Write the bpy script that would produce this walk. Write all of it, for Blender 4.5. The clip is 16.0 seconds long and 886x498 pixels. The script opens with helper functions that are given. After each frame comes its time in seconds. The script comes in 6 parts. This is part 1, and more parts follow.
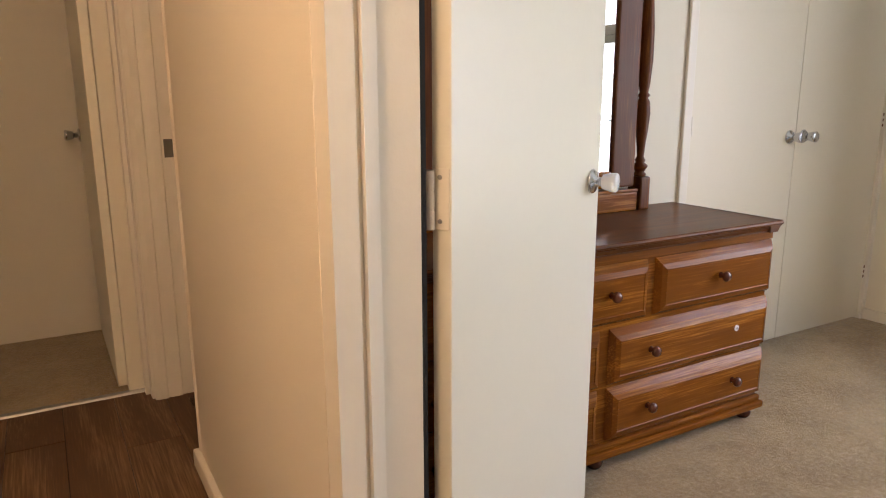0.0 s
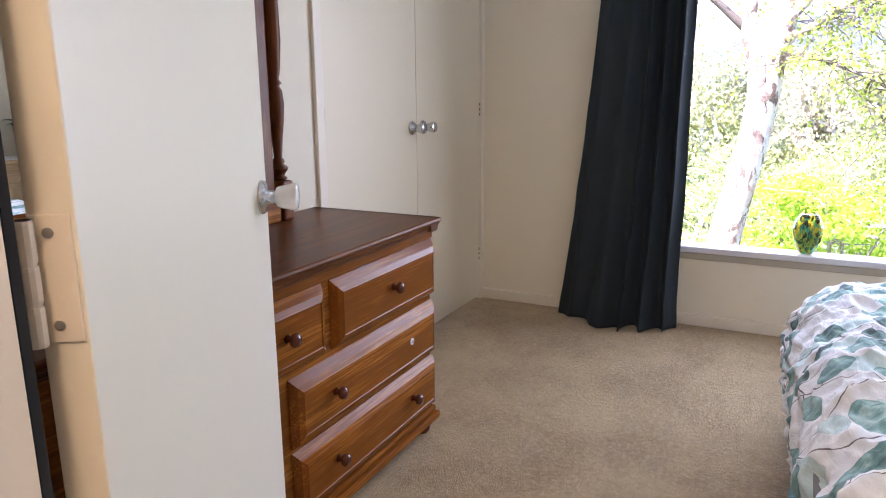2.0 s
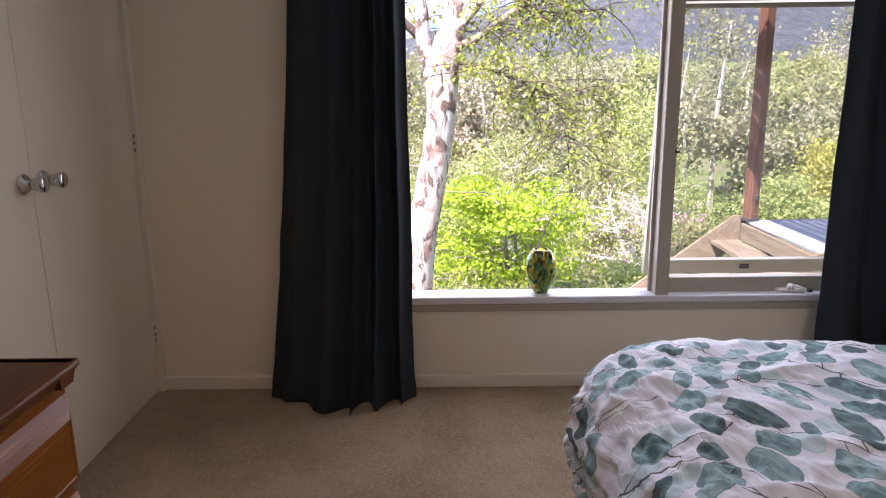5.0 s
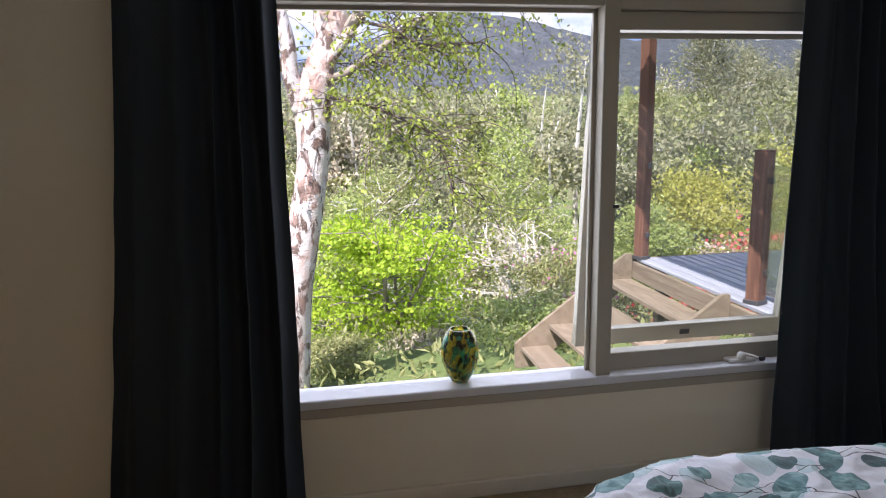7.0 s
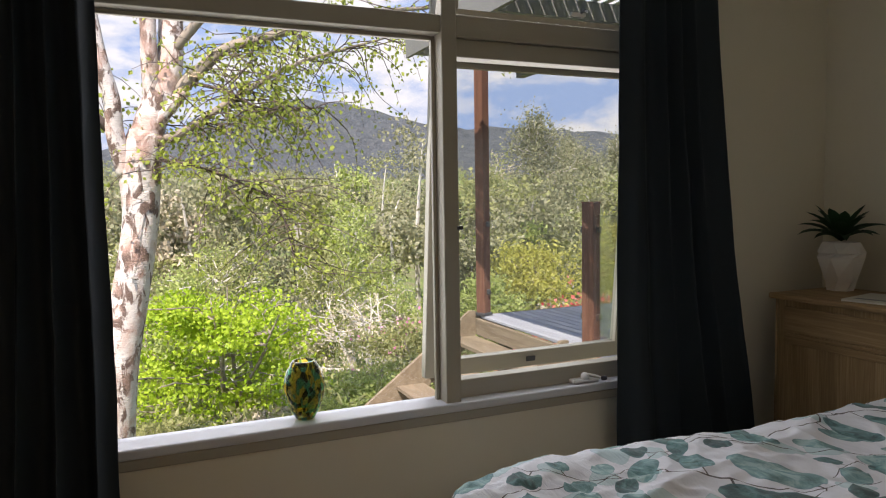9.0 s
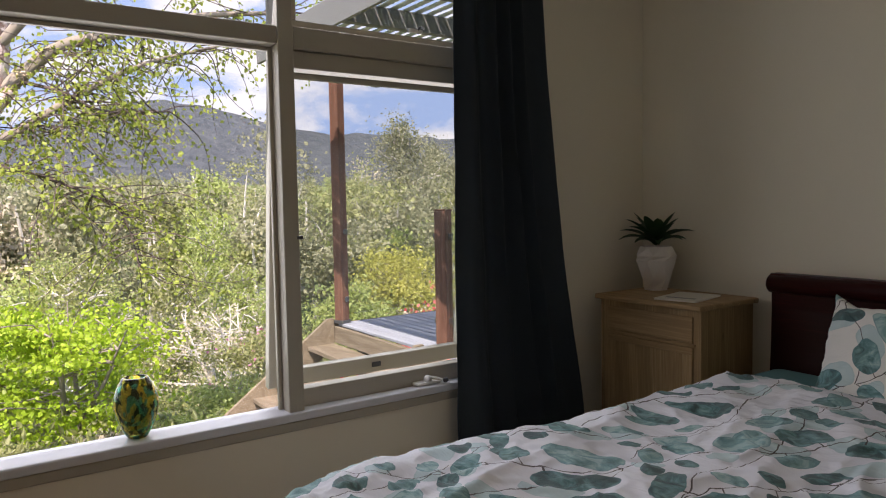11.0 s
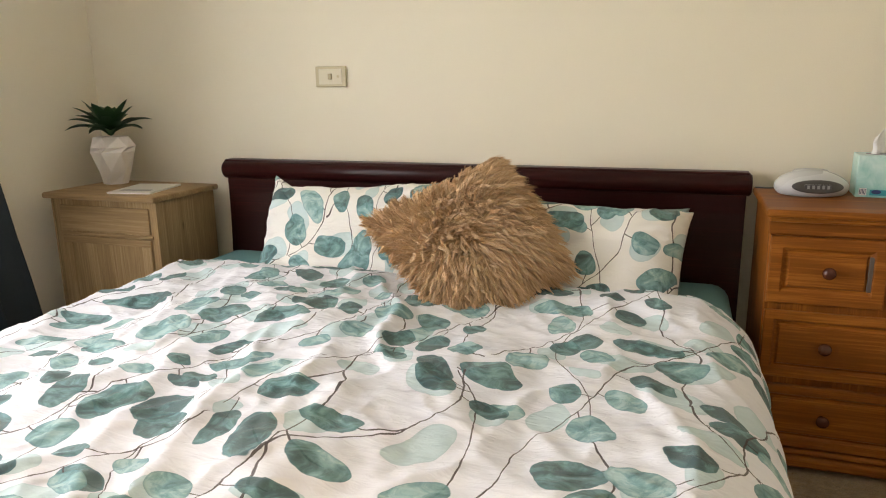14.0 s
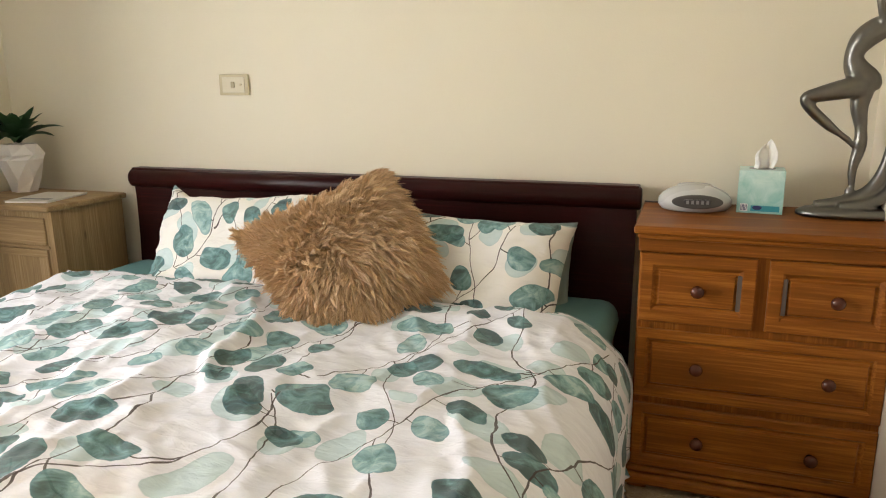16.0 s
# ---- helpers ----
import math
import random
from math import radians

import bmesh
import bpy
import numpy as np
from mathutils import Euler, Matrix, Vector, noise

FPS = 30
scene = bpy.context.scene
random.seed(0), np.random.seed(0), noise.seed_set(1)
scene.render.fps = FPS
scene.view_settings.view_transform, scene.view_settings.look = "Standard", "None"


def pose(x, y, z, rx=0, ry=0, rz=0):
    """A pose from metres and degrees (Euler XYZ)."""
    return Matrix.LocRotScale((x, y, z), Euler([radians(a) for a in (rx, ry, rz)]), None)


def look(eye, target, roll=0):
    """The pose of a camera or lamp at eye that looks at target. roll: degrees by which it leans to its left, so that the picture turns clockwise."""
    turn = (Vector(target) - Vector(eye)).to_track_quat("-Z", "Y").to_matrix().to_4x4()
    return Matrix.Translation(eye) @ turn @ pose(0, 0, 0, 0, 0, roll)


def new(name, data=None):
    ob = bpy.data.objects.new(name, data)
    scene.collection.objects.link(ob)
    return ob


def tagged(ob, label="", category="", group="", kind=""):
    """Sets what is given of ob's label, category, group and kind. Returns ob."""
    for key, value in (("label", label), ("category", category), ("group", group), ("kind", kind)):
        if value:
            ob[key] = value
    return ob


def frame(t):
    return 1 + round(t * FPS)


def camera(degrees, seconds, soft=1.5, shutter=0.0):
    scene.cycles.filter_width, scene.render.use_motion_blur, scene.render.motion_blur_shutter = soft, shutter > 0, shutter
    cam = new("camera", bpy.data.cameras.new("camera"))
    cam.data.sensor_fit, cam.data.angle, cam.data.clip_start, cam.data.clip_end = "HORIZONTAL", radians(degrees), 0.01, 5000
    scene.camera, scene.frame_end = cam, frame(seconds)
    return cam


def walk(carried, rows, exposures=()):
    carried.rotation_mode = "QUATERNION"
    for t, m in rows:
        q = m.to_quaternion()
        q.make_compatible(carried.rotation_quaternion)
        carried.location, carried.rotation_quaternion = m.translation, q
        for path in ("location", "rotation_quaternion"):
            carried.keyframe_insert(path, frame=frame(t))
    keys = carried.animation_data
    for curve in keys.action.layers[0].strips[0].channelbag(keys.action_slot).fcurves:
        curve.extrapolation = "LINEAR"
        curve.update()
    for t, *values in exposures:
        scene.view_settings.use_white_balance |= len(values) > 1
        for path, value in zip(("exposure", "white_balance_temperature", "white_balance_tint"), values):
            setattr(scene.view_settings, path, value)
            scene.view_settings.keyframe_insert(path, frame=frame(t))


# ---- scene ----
cam = camera(64.9, 16.0, soft=1.1)
PATH = [
    (0, (0.1, -0.026, 1.161), (1.071, 1.669, 0.732), -0.2),
    (0.5, (0.125, 0.119, 1.149), (1.32, 1.663, 0.717), -0.3),
    (1, (0.133, 0.268, 1.143), (1.562, 1.597, 0.705), -0.2),
    (1.5, (0.202, 0.385, 1.126), (1.861, 1.41, 0.686), -0.3),
    (2, (0.327, 0.455, 1.135), (2.073, 1.325, 0.691), -0.4),
    (2.5, (0.431, 0.527, 1.136), (2.206, 1.337, 0.697), -0.4),
    (3, (0.53, 0.62, 1.152), (2.343, 1.338, 0.71), -0.4),
    (3.5, (0.634, 0.666, 1.148), (2.526, 1.136, 0.704), -0.5),
    (4, (0.764, 0.676, 1.173), (2.697, 0.925, 0.725), -0.7),
    (4.5, (0.888, 0.677, 1.202), (2.831, 0.82, 0.753), -0.7),
    (5, (1.055, 0.737, 1.231), (3.004, 0.752, 0.78), -0.7),
    (5.2, (1.123, 0.772, 1.246), (3.071, 0.713, 0.796), -0.7),
    (7.3, (1.712, 0.821, 1.269), (3.644, 0.409, 0.956), -0.8),
    (7.5, (1.734, 0.83, 1.235), (3.672, 0.397, 0.996), -0.9),
    (8, (1.761, 0.827, 1.166), (3.682, 0.291, 1.016), -0.9),
    (8.5, (1.742, 0.817, 1.101), (3.618, 0.138, 0.962), -0.9),
    (9, (1.712, 0.801, 1.072), (3.543, 0.008, 0.93), -0.9),
    (11.3, (1.605, 0.743, 1.084), (3.213, -0.437, 0.938), -0.9),
    (11.5, (1.598, 0.741, 1.085), (3.175, -0.478, 0.922), -0.8),
    (12, (1.6, 0.726, 1.073), (3.083, -0.594, 0.834), -0.8),
    (12.5, (1.612, 0.698, 1.073), (2.934, -0.763, 0.73), -0.8),
    (13, (1.581, 0.663, 1.062), (2.681, -0.96, 0.663), -0.9),
    (13.5, (1.516, 0.6, 1.037), (2.333, -1.177, 0.619), -0.5),
    (13.8, (1.454, 0.572, 1.056), (2.131, -1.257, 0.616), -0.8),
    (14, (1.406, 0.545, 1.067), (2.037, -1.297, 0.609), -0.7),
    (14.5, (1.286, 0.485, 1.074), (1.876, -1.37, 0.617), -0.5),
    (15, (1.247, 0.41, 1.102), (1.817, -1.45, 0.636), -0.6),
    (15.5, (1.18, 0.359, 1.104), (1.765, -1.498, 0.646), -0.5),
    (16, (1.072, 0.376, 1.082), (1.714, -1.464, 0.635), -0.4),
]
EXPOSURES = [(0, 3.27, 6200, 21), (1.2, 3.27, 6000, 22), (2.5, 3.12, 5500, 25), (3.2, 3.05, 5550, 25), (4, 2.65, 6300, 29), (5, 2.0, 6200, 31), (7.5, 1.32, 6100, 19), (9, 1.15, 6800, 17), (11.5, 1.4, 6600, 25), (12.5, 2.12, 6250, 38), (13.2, 2.85, 7100, 25), (13.6, 3.2, 7350, 17), (14, 3.34, 7150, 17), (16, 3.45, 7200, 16)]
walk(cam, [(t, look(eye, target, roll)) for t, eye, target, roll in PATH], EXPOSURES)

# ---- daylight ----
world = bpy.data.worlds.new("world")
scene.world = world
world.use_nodes = True
wn = world.node_tree
sky = wn.nodes.new("ShaderNodeTexSky")
sky.sky_type, sky.sun_disc = "NISHITA", False
SUN_FROM = Vector((-0.55, 0.45, 0.95)).normalized()
sky.sun_elevation = math.asin(SUN_FROM.z)
sky.sun_rotation = math.atan2(SUN_FROM.x, SUN_FROM.y)
wn.links.new(sky.outputs[0], wn.nodes["Background"].inputs[0])
wn.nodes["Background"].inputs[1].default_value = 0.15
sun = new("sun", bpy.data.lights.new("sun", "SUN"))
sun.data.energy, sun.data.angle, sun.data.color = 4.4, radians(0.5), (1.0, 0.95, 0.87)
sun.matrix_world = look(SUN_FROM * 60, (0, 0, 0))
# skylight that comes in through the window's opening
win_light = new("window_skylight", bpy.data.lights.new("window_skylight", "AREA"))
win_light.data.shape, win_light.data.size, win_light.data.size_y = "RECTANGLE", 1.9, 1.55
win_light.data.energy, win_light.data.color = 8.5, (0.93, 0.97, 1.0)
win_light.matrix_world = look((3.965, 0.06, 1.22), (0.6, 0.06, 0.30))


# ---- node materials ----
class Net:
    """Small wrapper for building a node material."""

    def __init__(self, name):
        self.m = bpy.data.materials.new(name)
        self.m.use_nodes = True
        self.t = self.m.node_tree
        self.b = self.t.nodes["Principled BSDF"]

    def n(self, kind, **ins):
        node = self.t.nodes.new("ShaderNode" + kind)
        for k, v in ins.items():
            self.put(node.inputs[k.replace("_", " ")], v)
        return node

    def put(self, sock, v):
        if isinstance(v, bpy.types.NodeSocket):
            self.t.links.new(v, sock)
        else:
            sock.default_value = v

    def math(self, op, a, b=0.0, c=0.0):
        node = self.t.nodes.new("ShaderNodeMath")
        node.operation = op
        for s, v in zip(node.inputs, (a, b, c)):
            self.put(s, v)
        return node.outputs[0]

    def vec(self, op, a, b=(0, 0, 0)):
        node = self.t.nodes.new("ShaderNodeVectorMath")
        node.operation = op
        self.put(node.inputs[0], a)
        self.put(node.inputs[3 if op == "SCALE" else 1], b)
        return node.outputs[0]

    def mix(self, f, a, b, blend="MIX"):
        node = self.t.nodes.new("ShaderNodeMix")
        node.data_type, node.blend_type = "RGBA", blend
        self.put(node.inputs[0], f)
        self.put(node.inputs[6], a if isinstance(a, bpy.types.NodeSocket) else (*a[:3], 1))
        self.put(node.inputs[7], b if isinstance(b, bpy.types.NodeSocket) else (*b[:3], 1))
        return node.outputs[2]

    def ramp(self, f, *stops):
        node = self.t.nodes.new("ShaderNodeValToRGB")
        e = node.color_ramp.elements
        while len(e) < len(stops):
            e.new(0.5)
        for el, (p, c) in zip(e, stops):
            el.position, el.color = p, (*c, 1) if not isinstance(c, (int, float)) else (c, c, c, 1)
        self.put(node.inputs[0], f)
        return node.outputs[0]

    def coord(self, which="Object", scale=(1, 1, 1), rot=(0, 0, 0)):
        tc = self.t.nodes.new("ShaderNodeTexCoord")
        mp = self.t.nodes.new("ShaderNodeMapping")
        mp.inputs["Scale"].default_value = scale
        mp.inputs["Rotation"].default_value = rot
        self.t.links.new(tc.outputs[which], mp.inputs[0])
        return mp.outputs[0]

    def noise(self, vec, scale, detail=4.0, rough=0.55, distort=0.0):
        return self.n("TexNoise", Vector=vec, Scale=scale, Detail=detail, Roughness=rough, Distortion=distort).outputs[0]

    def bump(self, h, strength, dist=0.01):
        self.put(self.b.inputs["Normal"], self.n("Bump", Height=h, Strength=strength, Distance=dist).outputs[0])

    def set(self, color=None, rough=None, metal=None, **more):
        for k, v in (("Base Color", color), ("Roughness", rough), ("Metallic", metal)):
            if v is not None:
                if k == "Base Color" and not isinstance(v, bpy.types.NodeSocket):
                    v = (*v[:3], 1)
                self.put(self.b.inputs[k], v)
        for k, v in more.items():
            self.put(self.b.inputs[k.replace("_", " ")], v)
        return self.m


def tint(c, f):
    return tuple(min(1.0, v * f) for v in c)


def paint(name, c, rough=0.5, var=0.06, grain=180.0, relief=0.12, blotch=2.5):
    """Painted or plain surface: slow blotches, fine grain, light relief."""
    k = Net(name)
    v = k.coord()
    slow, fine = k.noise(v, blotch, 3), k.noise(v, grain, 3)
    col = k.mix(slow, tint(c, 1 - var), tint(c, 1 + var))
    col = k.mix(k.math("MULTIPLY", fine, 0.10), col, tint(c, 0.72))
    k.bump(k.math("ADD", fine, k.math("MULTIPLY", slow, 0.5)), relief, 0.002)
    return k.set(col, k.math("MULTIPLY_ADD", slow, 0.18, rough - 0.09))


def wood(name, light, dark, axis=0, rough=0.35, rings=14.0, coat=0.0, streak=0.5):
    """Timber with long grain along an axis, knots and pores."""
    k = Net(name)
    sc = [1.0, 1.0, 1.0]
    sc[axis] = 0.10
    v = k.coord(scale=tuple(sc))
    obj = k.n("ObjectInfo").outputs["Random"]
    shift = k.vec("ADD", v, k.vec("SCALE", (3.1, 5.3, 2.2), obj))
    big = k.noise(shift, rings * 0.45, 3, 0.5, 1.2)
    bands = k.math("FRACT", k.math("MULTIPLY", big, rings * 0.55))
    bands = k.math("ABSOLUTE", k.math("SUBTRACT", bands, 0.5))
    sc2 = [1.0, 1.0, 1.0]
    sc2[axis] = 0.03
    fine = k.noise(k.coord(scale=tuple(sc2)), rings * 22, 5, 0.65)
    f = k.math("ADD", k.math("MULTIPLY", bands, 1.0 * streak), k.math("MULTIPLY_ADD", fine, 1.05, -0.21))
    col = k.ramp(f, (0.30, tint(dark, 0.8)), (0.46, dark), (0.70, light))
    blot = k.noise(k.coord(), 4.0, 2)
    col = k.mix(k.math("MULTIPLY", blot, 0.35), col, tint(dark, 0.9))
    knots = k.n("TexVoronoi", Vector=k.coord(scale=tuple(0.35 if i == axis else 1.0 for i in range(3))), Scale=9.0).outputs["Distance"]
    col = k.mix(k.ramp(knots, (0.03, 0.65), (0.07, 0.0)), col, tint(dark, 0.35))
    k.bump(fine, 0.10, 0.002)
    return k.set(col, k.math("MULTIPLY_ADD", fine, 0.15, rough), Coat_Weight=coat, Coat_Roughness=0.12, Specular_IOR_Level=0.14)


WALL = paint("wall_paint", (0.80, 0.740, 0.600), 0.62, 0.03, 260, 0.18)
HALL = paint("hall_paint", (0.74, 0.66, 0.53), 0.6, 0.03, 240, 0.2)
CEIL = paint("ceiling_paint", (0.80, 0.79, 0.76), 0.75, 0.02)
DOORW = paint("gloss_cream_paint", (0.80, 0.755, 0.625), 0.38, 0.03, 40, 0.15)
CLOSET = paint("cream_door_paint", (0.75, 0.68, 0.53), 0.42, 0.03, 60, 0.12)
TRIM = paint("trim_paint", (0.77, 0.71, 0.60), 0.42, 0.04, 90, 0.15)
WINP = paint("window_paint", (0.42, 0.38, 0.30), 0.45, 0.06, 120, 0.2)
SILLP = paint("sill_paint", (0.66, 0.66, 0.68), 0.35, 0.05, 120, 0.15)
PINE_D = wood("stained_pine_dark", (0.44, 0.178, 0.024), (0.21, 0.068, 0.009), 0, 0.13, 9.0, 0.0)
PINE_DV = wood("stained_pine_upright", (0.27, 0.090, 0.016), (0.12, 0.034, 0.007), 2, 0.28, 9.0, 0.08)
PINE_TOP = wood("stained_top", (0.19, 0.068, 0.014), (0.10, 0.032, 0.007), 0, 0.26, 9.0, 0.0)
PINE_DK = paint("turned_dark_wood", (0.095, 0.026, 0.012), 0.25, 0.2, 90, 0.05)
HONEY = wood("honey_pine", (0.42, 0.155, 0.026), (0.25, 0.078, 0.012), 0, 0.38, 8.0, 0.04)
HONEY_V = wood("honey_pine_upright", (0.40, 0.148, 0.025), (0.24, 0.075, 0.012), 2, 0.38, 8.0, 0.04)
HONEY_W = paint("worn_grey_wood", (0.10, 0.075, 0.06), 0.6, 0.3, 60, 0.2, 14)
OAK = wood("pale_oak", (0.50, 0.36, 0.20), (0.36, 0.24, 0.125), 0, 0.5, 8.0)
OAK_V = wood("pale_oak_upright", (0.50, 0.36, 0.20), (0.35, 0.235, 0.12), 2, 0.5, 8.0)
MAHOG = wood("mahogany", (0.085, 0.012, 0.010), (0.030, 0.005, 0.005), 0, 0.30, 7.0, 0.12, 0.25)
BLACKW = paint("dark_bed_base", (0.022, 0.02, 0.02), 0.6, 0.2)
CEDAR = wood("cedar_post", (0.23, 0.118, 0.078), (0.14, 0.066, 0.044), 2, 0.55, 9.0)
TREAD = wood("weathered_timber", (0.31, 0.255, 0.185), (0.21, 0.165, 0.115), 0, 0.7, 10.0)
DECKM = wood("deck_board", (0.42, 0.435, 0.475), (0.30, 0.31, 0.345), 0, 0.55, 10.0)
RUST = paint("rusty_worn_paint", (0.16, 0.085, 0.05), 0.7, 0.3, 90, 0.3)
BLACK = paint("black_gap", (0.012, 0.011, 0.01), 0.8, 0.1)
WHITE_PL = paint("white_plastic", (0.75, 0.73, 0.68), 0.4, 0.03)
IVORY = paint("ivory_plastic", (0.55, 0.47, 0.29), 0.35, 0.03)
POTW = paint("matt_white_ceramic", (0.80, 0.76, 0.72), 0.5, 0.02, 120, 0.05)
PAPER = paint("tissue_paper", (0.86, 0.85, 0.82), 0.85, 0.03, 60, 0.2)
DARKPL = paint("dark_grey_plastic", (0.05, 0.05, 0.055), 0.3, 0.1)
GOLDP = paint("clear_print", (0.68, 0.66, 0.60), 0.3, 0.1, 30)
GREYBAR = paint("grey_print", (0.25, 0.26, 0.27), 0.5, 0.1)
NAVY = paint("navy_print", (0.02, 0.03, 0.12), 0.45, 0.1)
SOIL = paint("soil", (0.03, 0.022, 0.015), 0.9, 0.3, 60, 0.6)
GREYROOF = paint("porch_roof_sheet", (0.62, 0.64, 0.58), 0.5, 0.08)
BEAM = paint("roof_beam_paint", (0.16, 0.16, 0.15), 0.6, 0.15)


def metal(name, c, rough, var=0.1, grain=60):
    k = Net(name)
    v = k.coord()
    f = k.noise(v, grain, 3)
    k.bump(f, 0.05, 0.001)
    return k.set(k.mix(f, tint(c, 1 - var), tint(c, 1 + var)), k.math("MULTIPLY_ADD", f, 0.15, rough - 0.07), 1.0)


CHROME = metal("satin_chrome", (0.62, 0.63, 0.65), 0.18)
STEEL = metal("dull_steel", (0.42, 0.40, 0.38), 0.4)
PEWTER = metal("pewter_finish", (0.185, 0.18, 0.165), 0.33, 0.4, 14)
SILVERPL = paint("silver_plastic", (0.55, 0.56, 0.56), 0.28, 0.05)


def glass_pane(name):
    k = Net(name)
    out = k.t.nodes["Material Output"]
    tr = k.t.nodes.new("ShaderNodeBsdfTransparent")
    gl = k.t.nodes.new("ShaderNodeBsdfGlossy")
    gl.inputs["Roughness"].default_value = 0.02
    fr = k.n("Fresnel", IOR=1.35)
    mx = k.t.nodes.new("ShaderNodeMixShader")
    k.put(mx.inputs[0], k.math("MULTIPLY", fr.outputs[0], 0.6))
    k.t.links.new(tr.outputs[0], mx.inputs[1])
    k.t.links.new(gl.outputs[0], mx.inputs[2])
    k.t.links.new(mx.outputs[0], out.inputs[0])
    return k.m


GLASS = glass_pane("window_glass")


def milky_pane():
    """Window glass with a thin milky haze mixed in, thicker in faint runs."""
    k = Net("milky_window_glass")
    out = k.t.nodes["Material Output"]
    # tint dims the view, pale film lays a milky haze over it
    tr = k.n("BsdfTransparent", Color=(0.86, 0.87, 0.86, 1))
    df = k.n("BsdfDiffuse", Color=(0.75, 0.74, 0.70, 1))
    tl = k.n("BsdfTranslucent", Color=(0.75, 0.74, 0.70, 1))
    film = k.n("AddShader")
    k.t.links.new(df.outputs[0], film.inputs[0])
    k.t.links.new(tl.outputs[0], film.inputs[1])
    runs = k.noise(k.coord(scale=(1, 6, 1.2)), 3.0, 4, 0.6)
    mx = k.t.nodes.new("ShaderNodeMixShader")
    k.put(mx.inputs[0], k.math("MULTIPLY_ADD", runs, 0.008, 0.003))
    k.t.links.new(tr.outputs[0], mx.inputs[1])
    k.t.links.new(film.outputs[0], mx.inputs[2])
    k.t.links.new(mx.outputs[0], out.inputs[0])
    return k.m


MILKY = milky_pane()


def mirror_mat():
    k = Net("mirror_silver")
    return k.set((0.88, 0.90, 0.89), 0.015, 1.0)


MIRROR = mirror_mat()


def frosted():
    k = Net("clear_acrylic")
    f = k.noise(k.coord(), 40, 2)
    return k.set((0.86, 0.88, 0.88), k.math("MULTIPLY_ADD", f, 0.1, 0.12), 0.0, Transmission_Weight=0.55, IOR=1.45)


ACRYL = frosted()


def vase_glass():
    k = Net("mottled_art_glass")
    v = k.coord(scale=(1, 1, 0.55))
    cells = k.n("TexVoronoi", Vector=k.vec("ADD", v, k.vec("SCALE", k.n("TexNoise", Vector=v, Scale=18.0, Detail=2.0).outputs[1], 0.05)), Scale=80.0)
    pick = k.n("SeparateColor", Color=cells.outputs["Color"]).outputs[0]
    col = k.ramp(pick, (0.0, (0.02, 0.02, 0.01)), (0.26, (0.03, 0.03, 0.02)), (0.30, (0.06, 0.40, 0.32)), (0.52, (0.10, 0.56, 0.46)), (0.56, (0.75, 0.50, 0.04)), (1.0, (0.90, 0.72, 0.10)))
    k.bump(cells.outputs["Distance"], 0.1, 0.002)
    return k.set(col, 0.06, 0.0, Transmission_Weight=0.72, IOR=1.08, Coat_Weight=0.5)


VASEG = vase_glass()


def carpet_mat():
    k = Net("wool_carpet")
    v = k.coord()
    tuft, mid, slow = k.noise(v, 420, 4, 0.7), k.noise(v, 60, 4, 0.6), k.noise(v, 3.2, 4, 0.6)
    col = k.mix(k.ramp(slow, (0.34, 0.0), (0.66, 1.0)), (0.42, 0.285, 0.135), (0.64, 0.475, 0.25))
    col = k.mix(k.ramp(tuft, (0.40, 0.0), (0.68, 0.80)), col, (0.13, 0.085, 0.042))
    col = k.mix(k.ramp(mid, (0.46, 0.0), (0.72, 0.60)), col, (0.63, 0.49, 0.28))
    col = k.mix(k.ramp(k.noise(v, 14, 4, 0.6), (0.50, 0.0), (0.72, 0.35)), col, (0.25, 0.17, 0.09))
    h = k.math("ADD", k.math("MULTIPLY", tuft, 0.8), k.math("MULTIPLY", mid, 1.3))
    k.bump(h, 1.0, 0.009)
    return k.set(col, 0.95, Sheen_Weight=0.25)


CARPET = carpet_mat()


def cloth(name, c, rough=0.85, weave=900, var=0.1):
    k = Net(name)
    v = k.coord()
    w, s = k.noise(v, weave, 2), k.noise(v, 5, 3)
    k.bump(w, 0.25, 0.001)
    return k.set(k.mix(s, tint(c, 1 - var), tint(c, 1 + var)), rough)


CURTAIN = cloth("charcoal_curtain_cloth", (0.012, 0.0205, 0.029), 0.8)
SHEET = cloth("teal_sheet_cloth", (0.13, 0.30, 0.30), 0.9)
MATTR = cloth("grey_mattress_cloth", (0.16, 0.16, 0.17), 0.9)


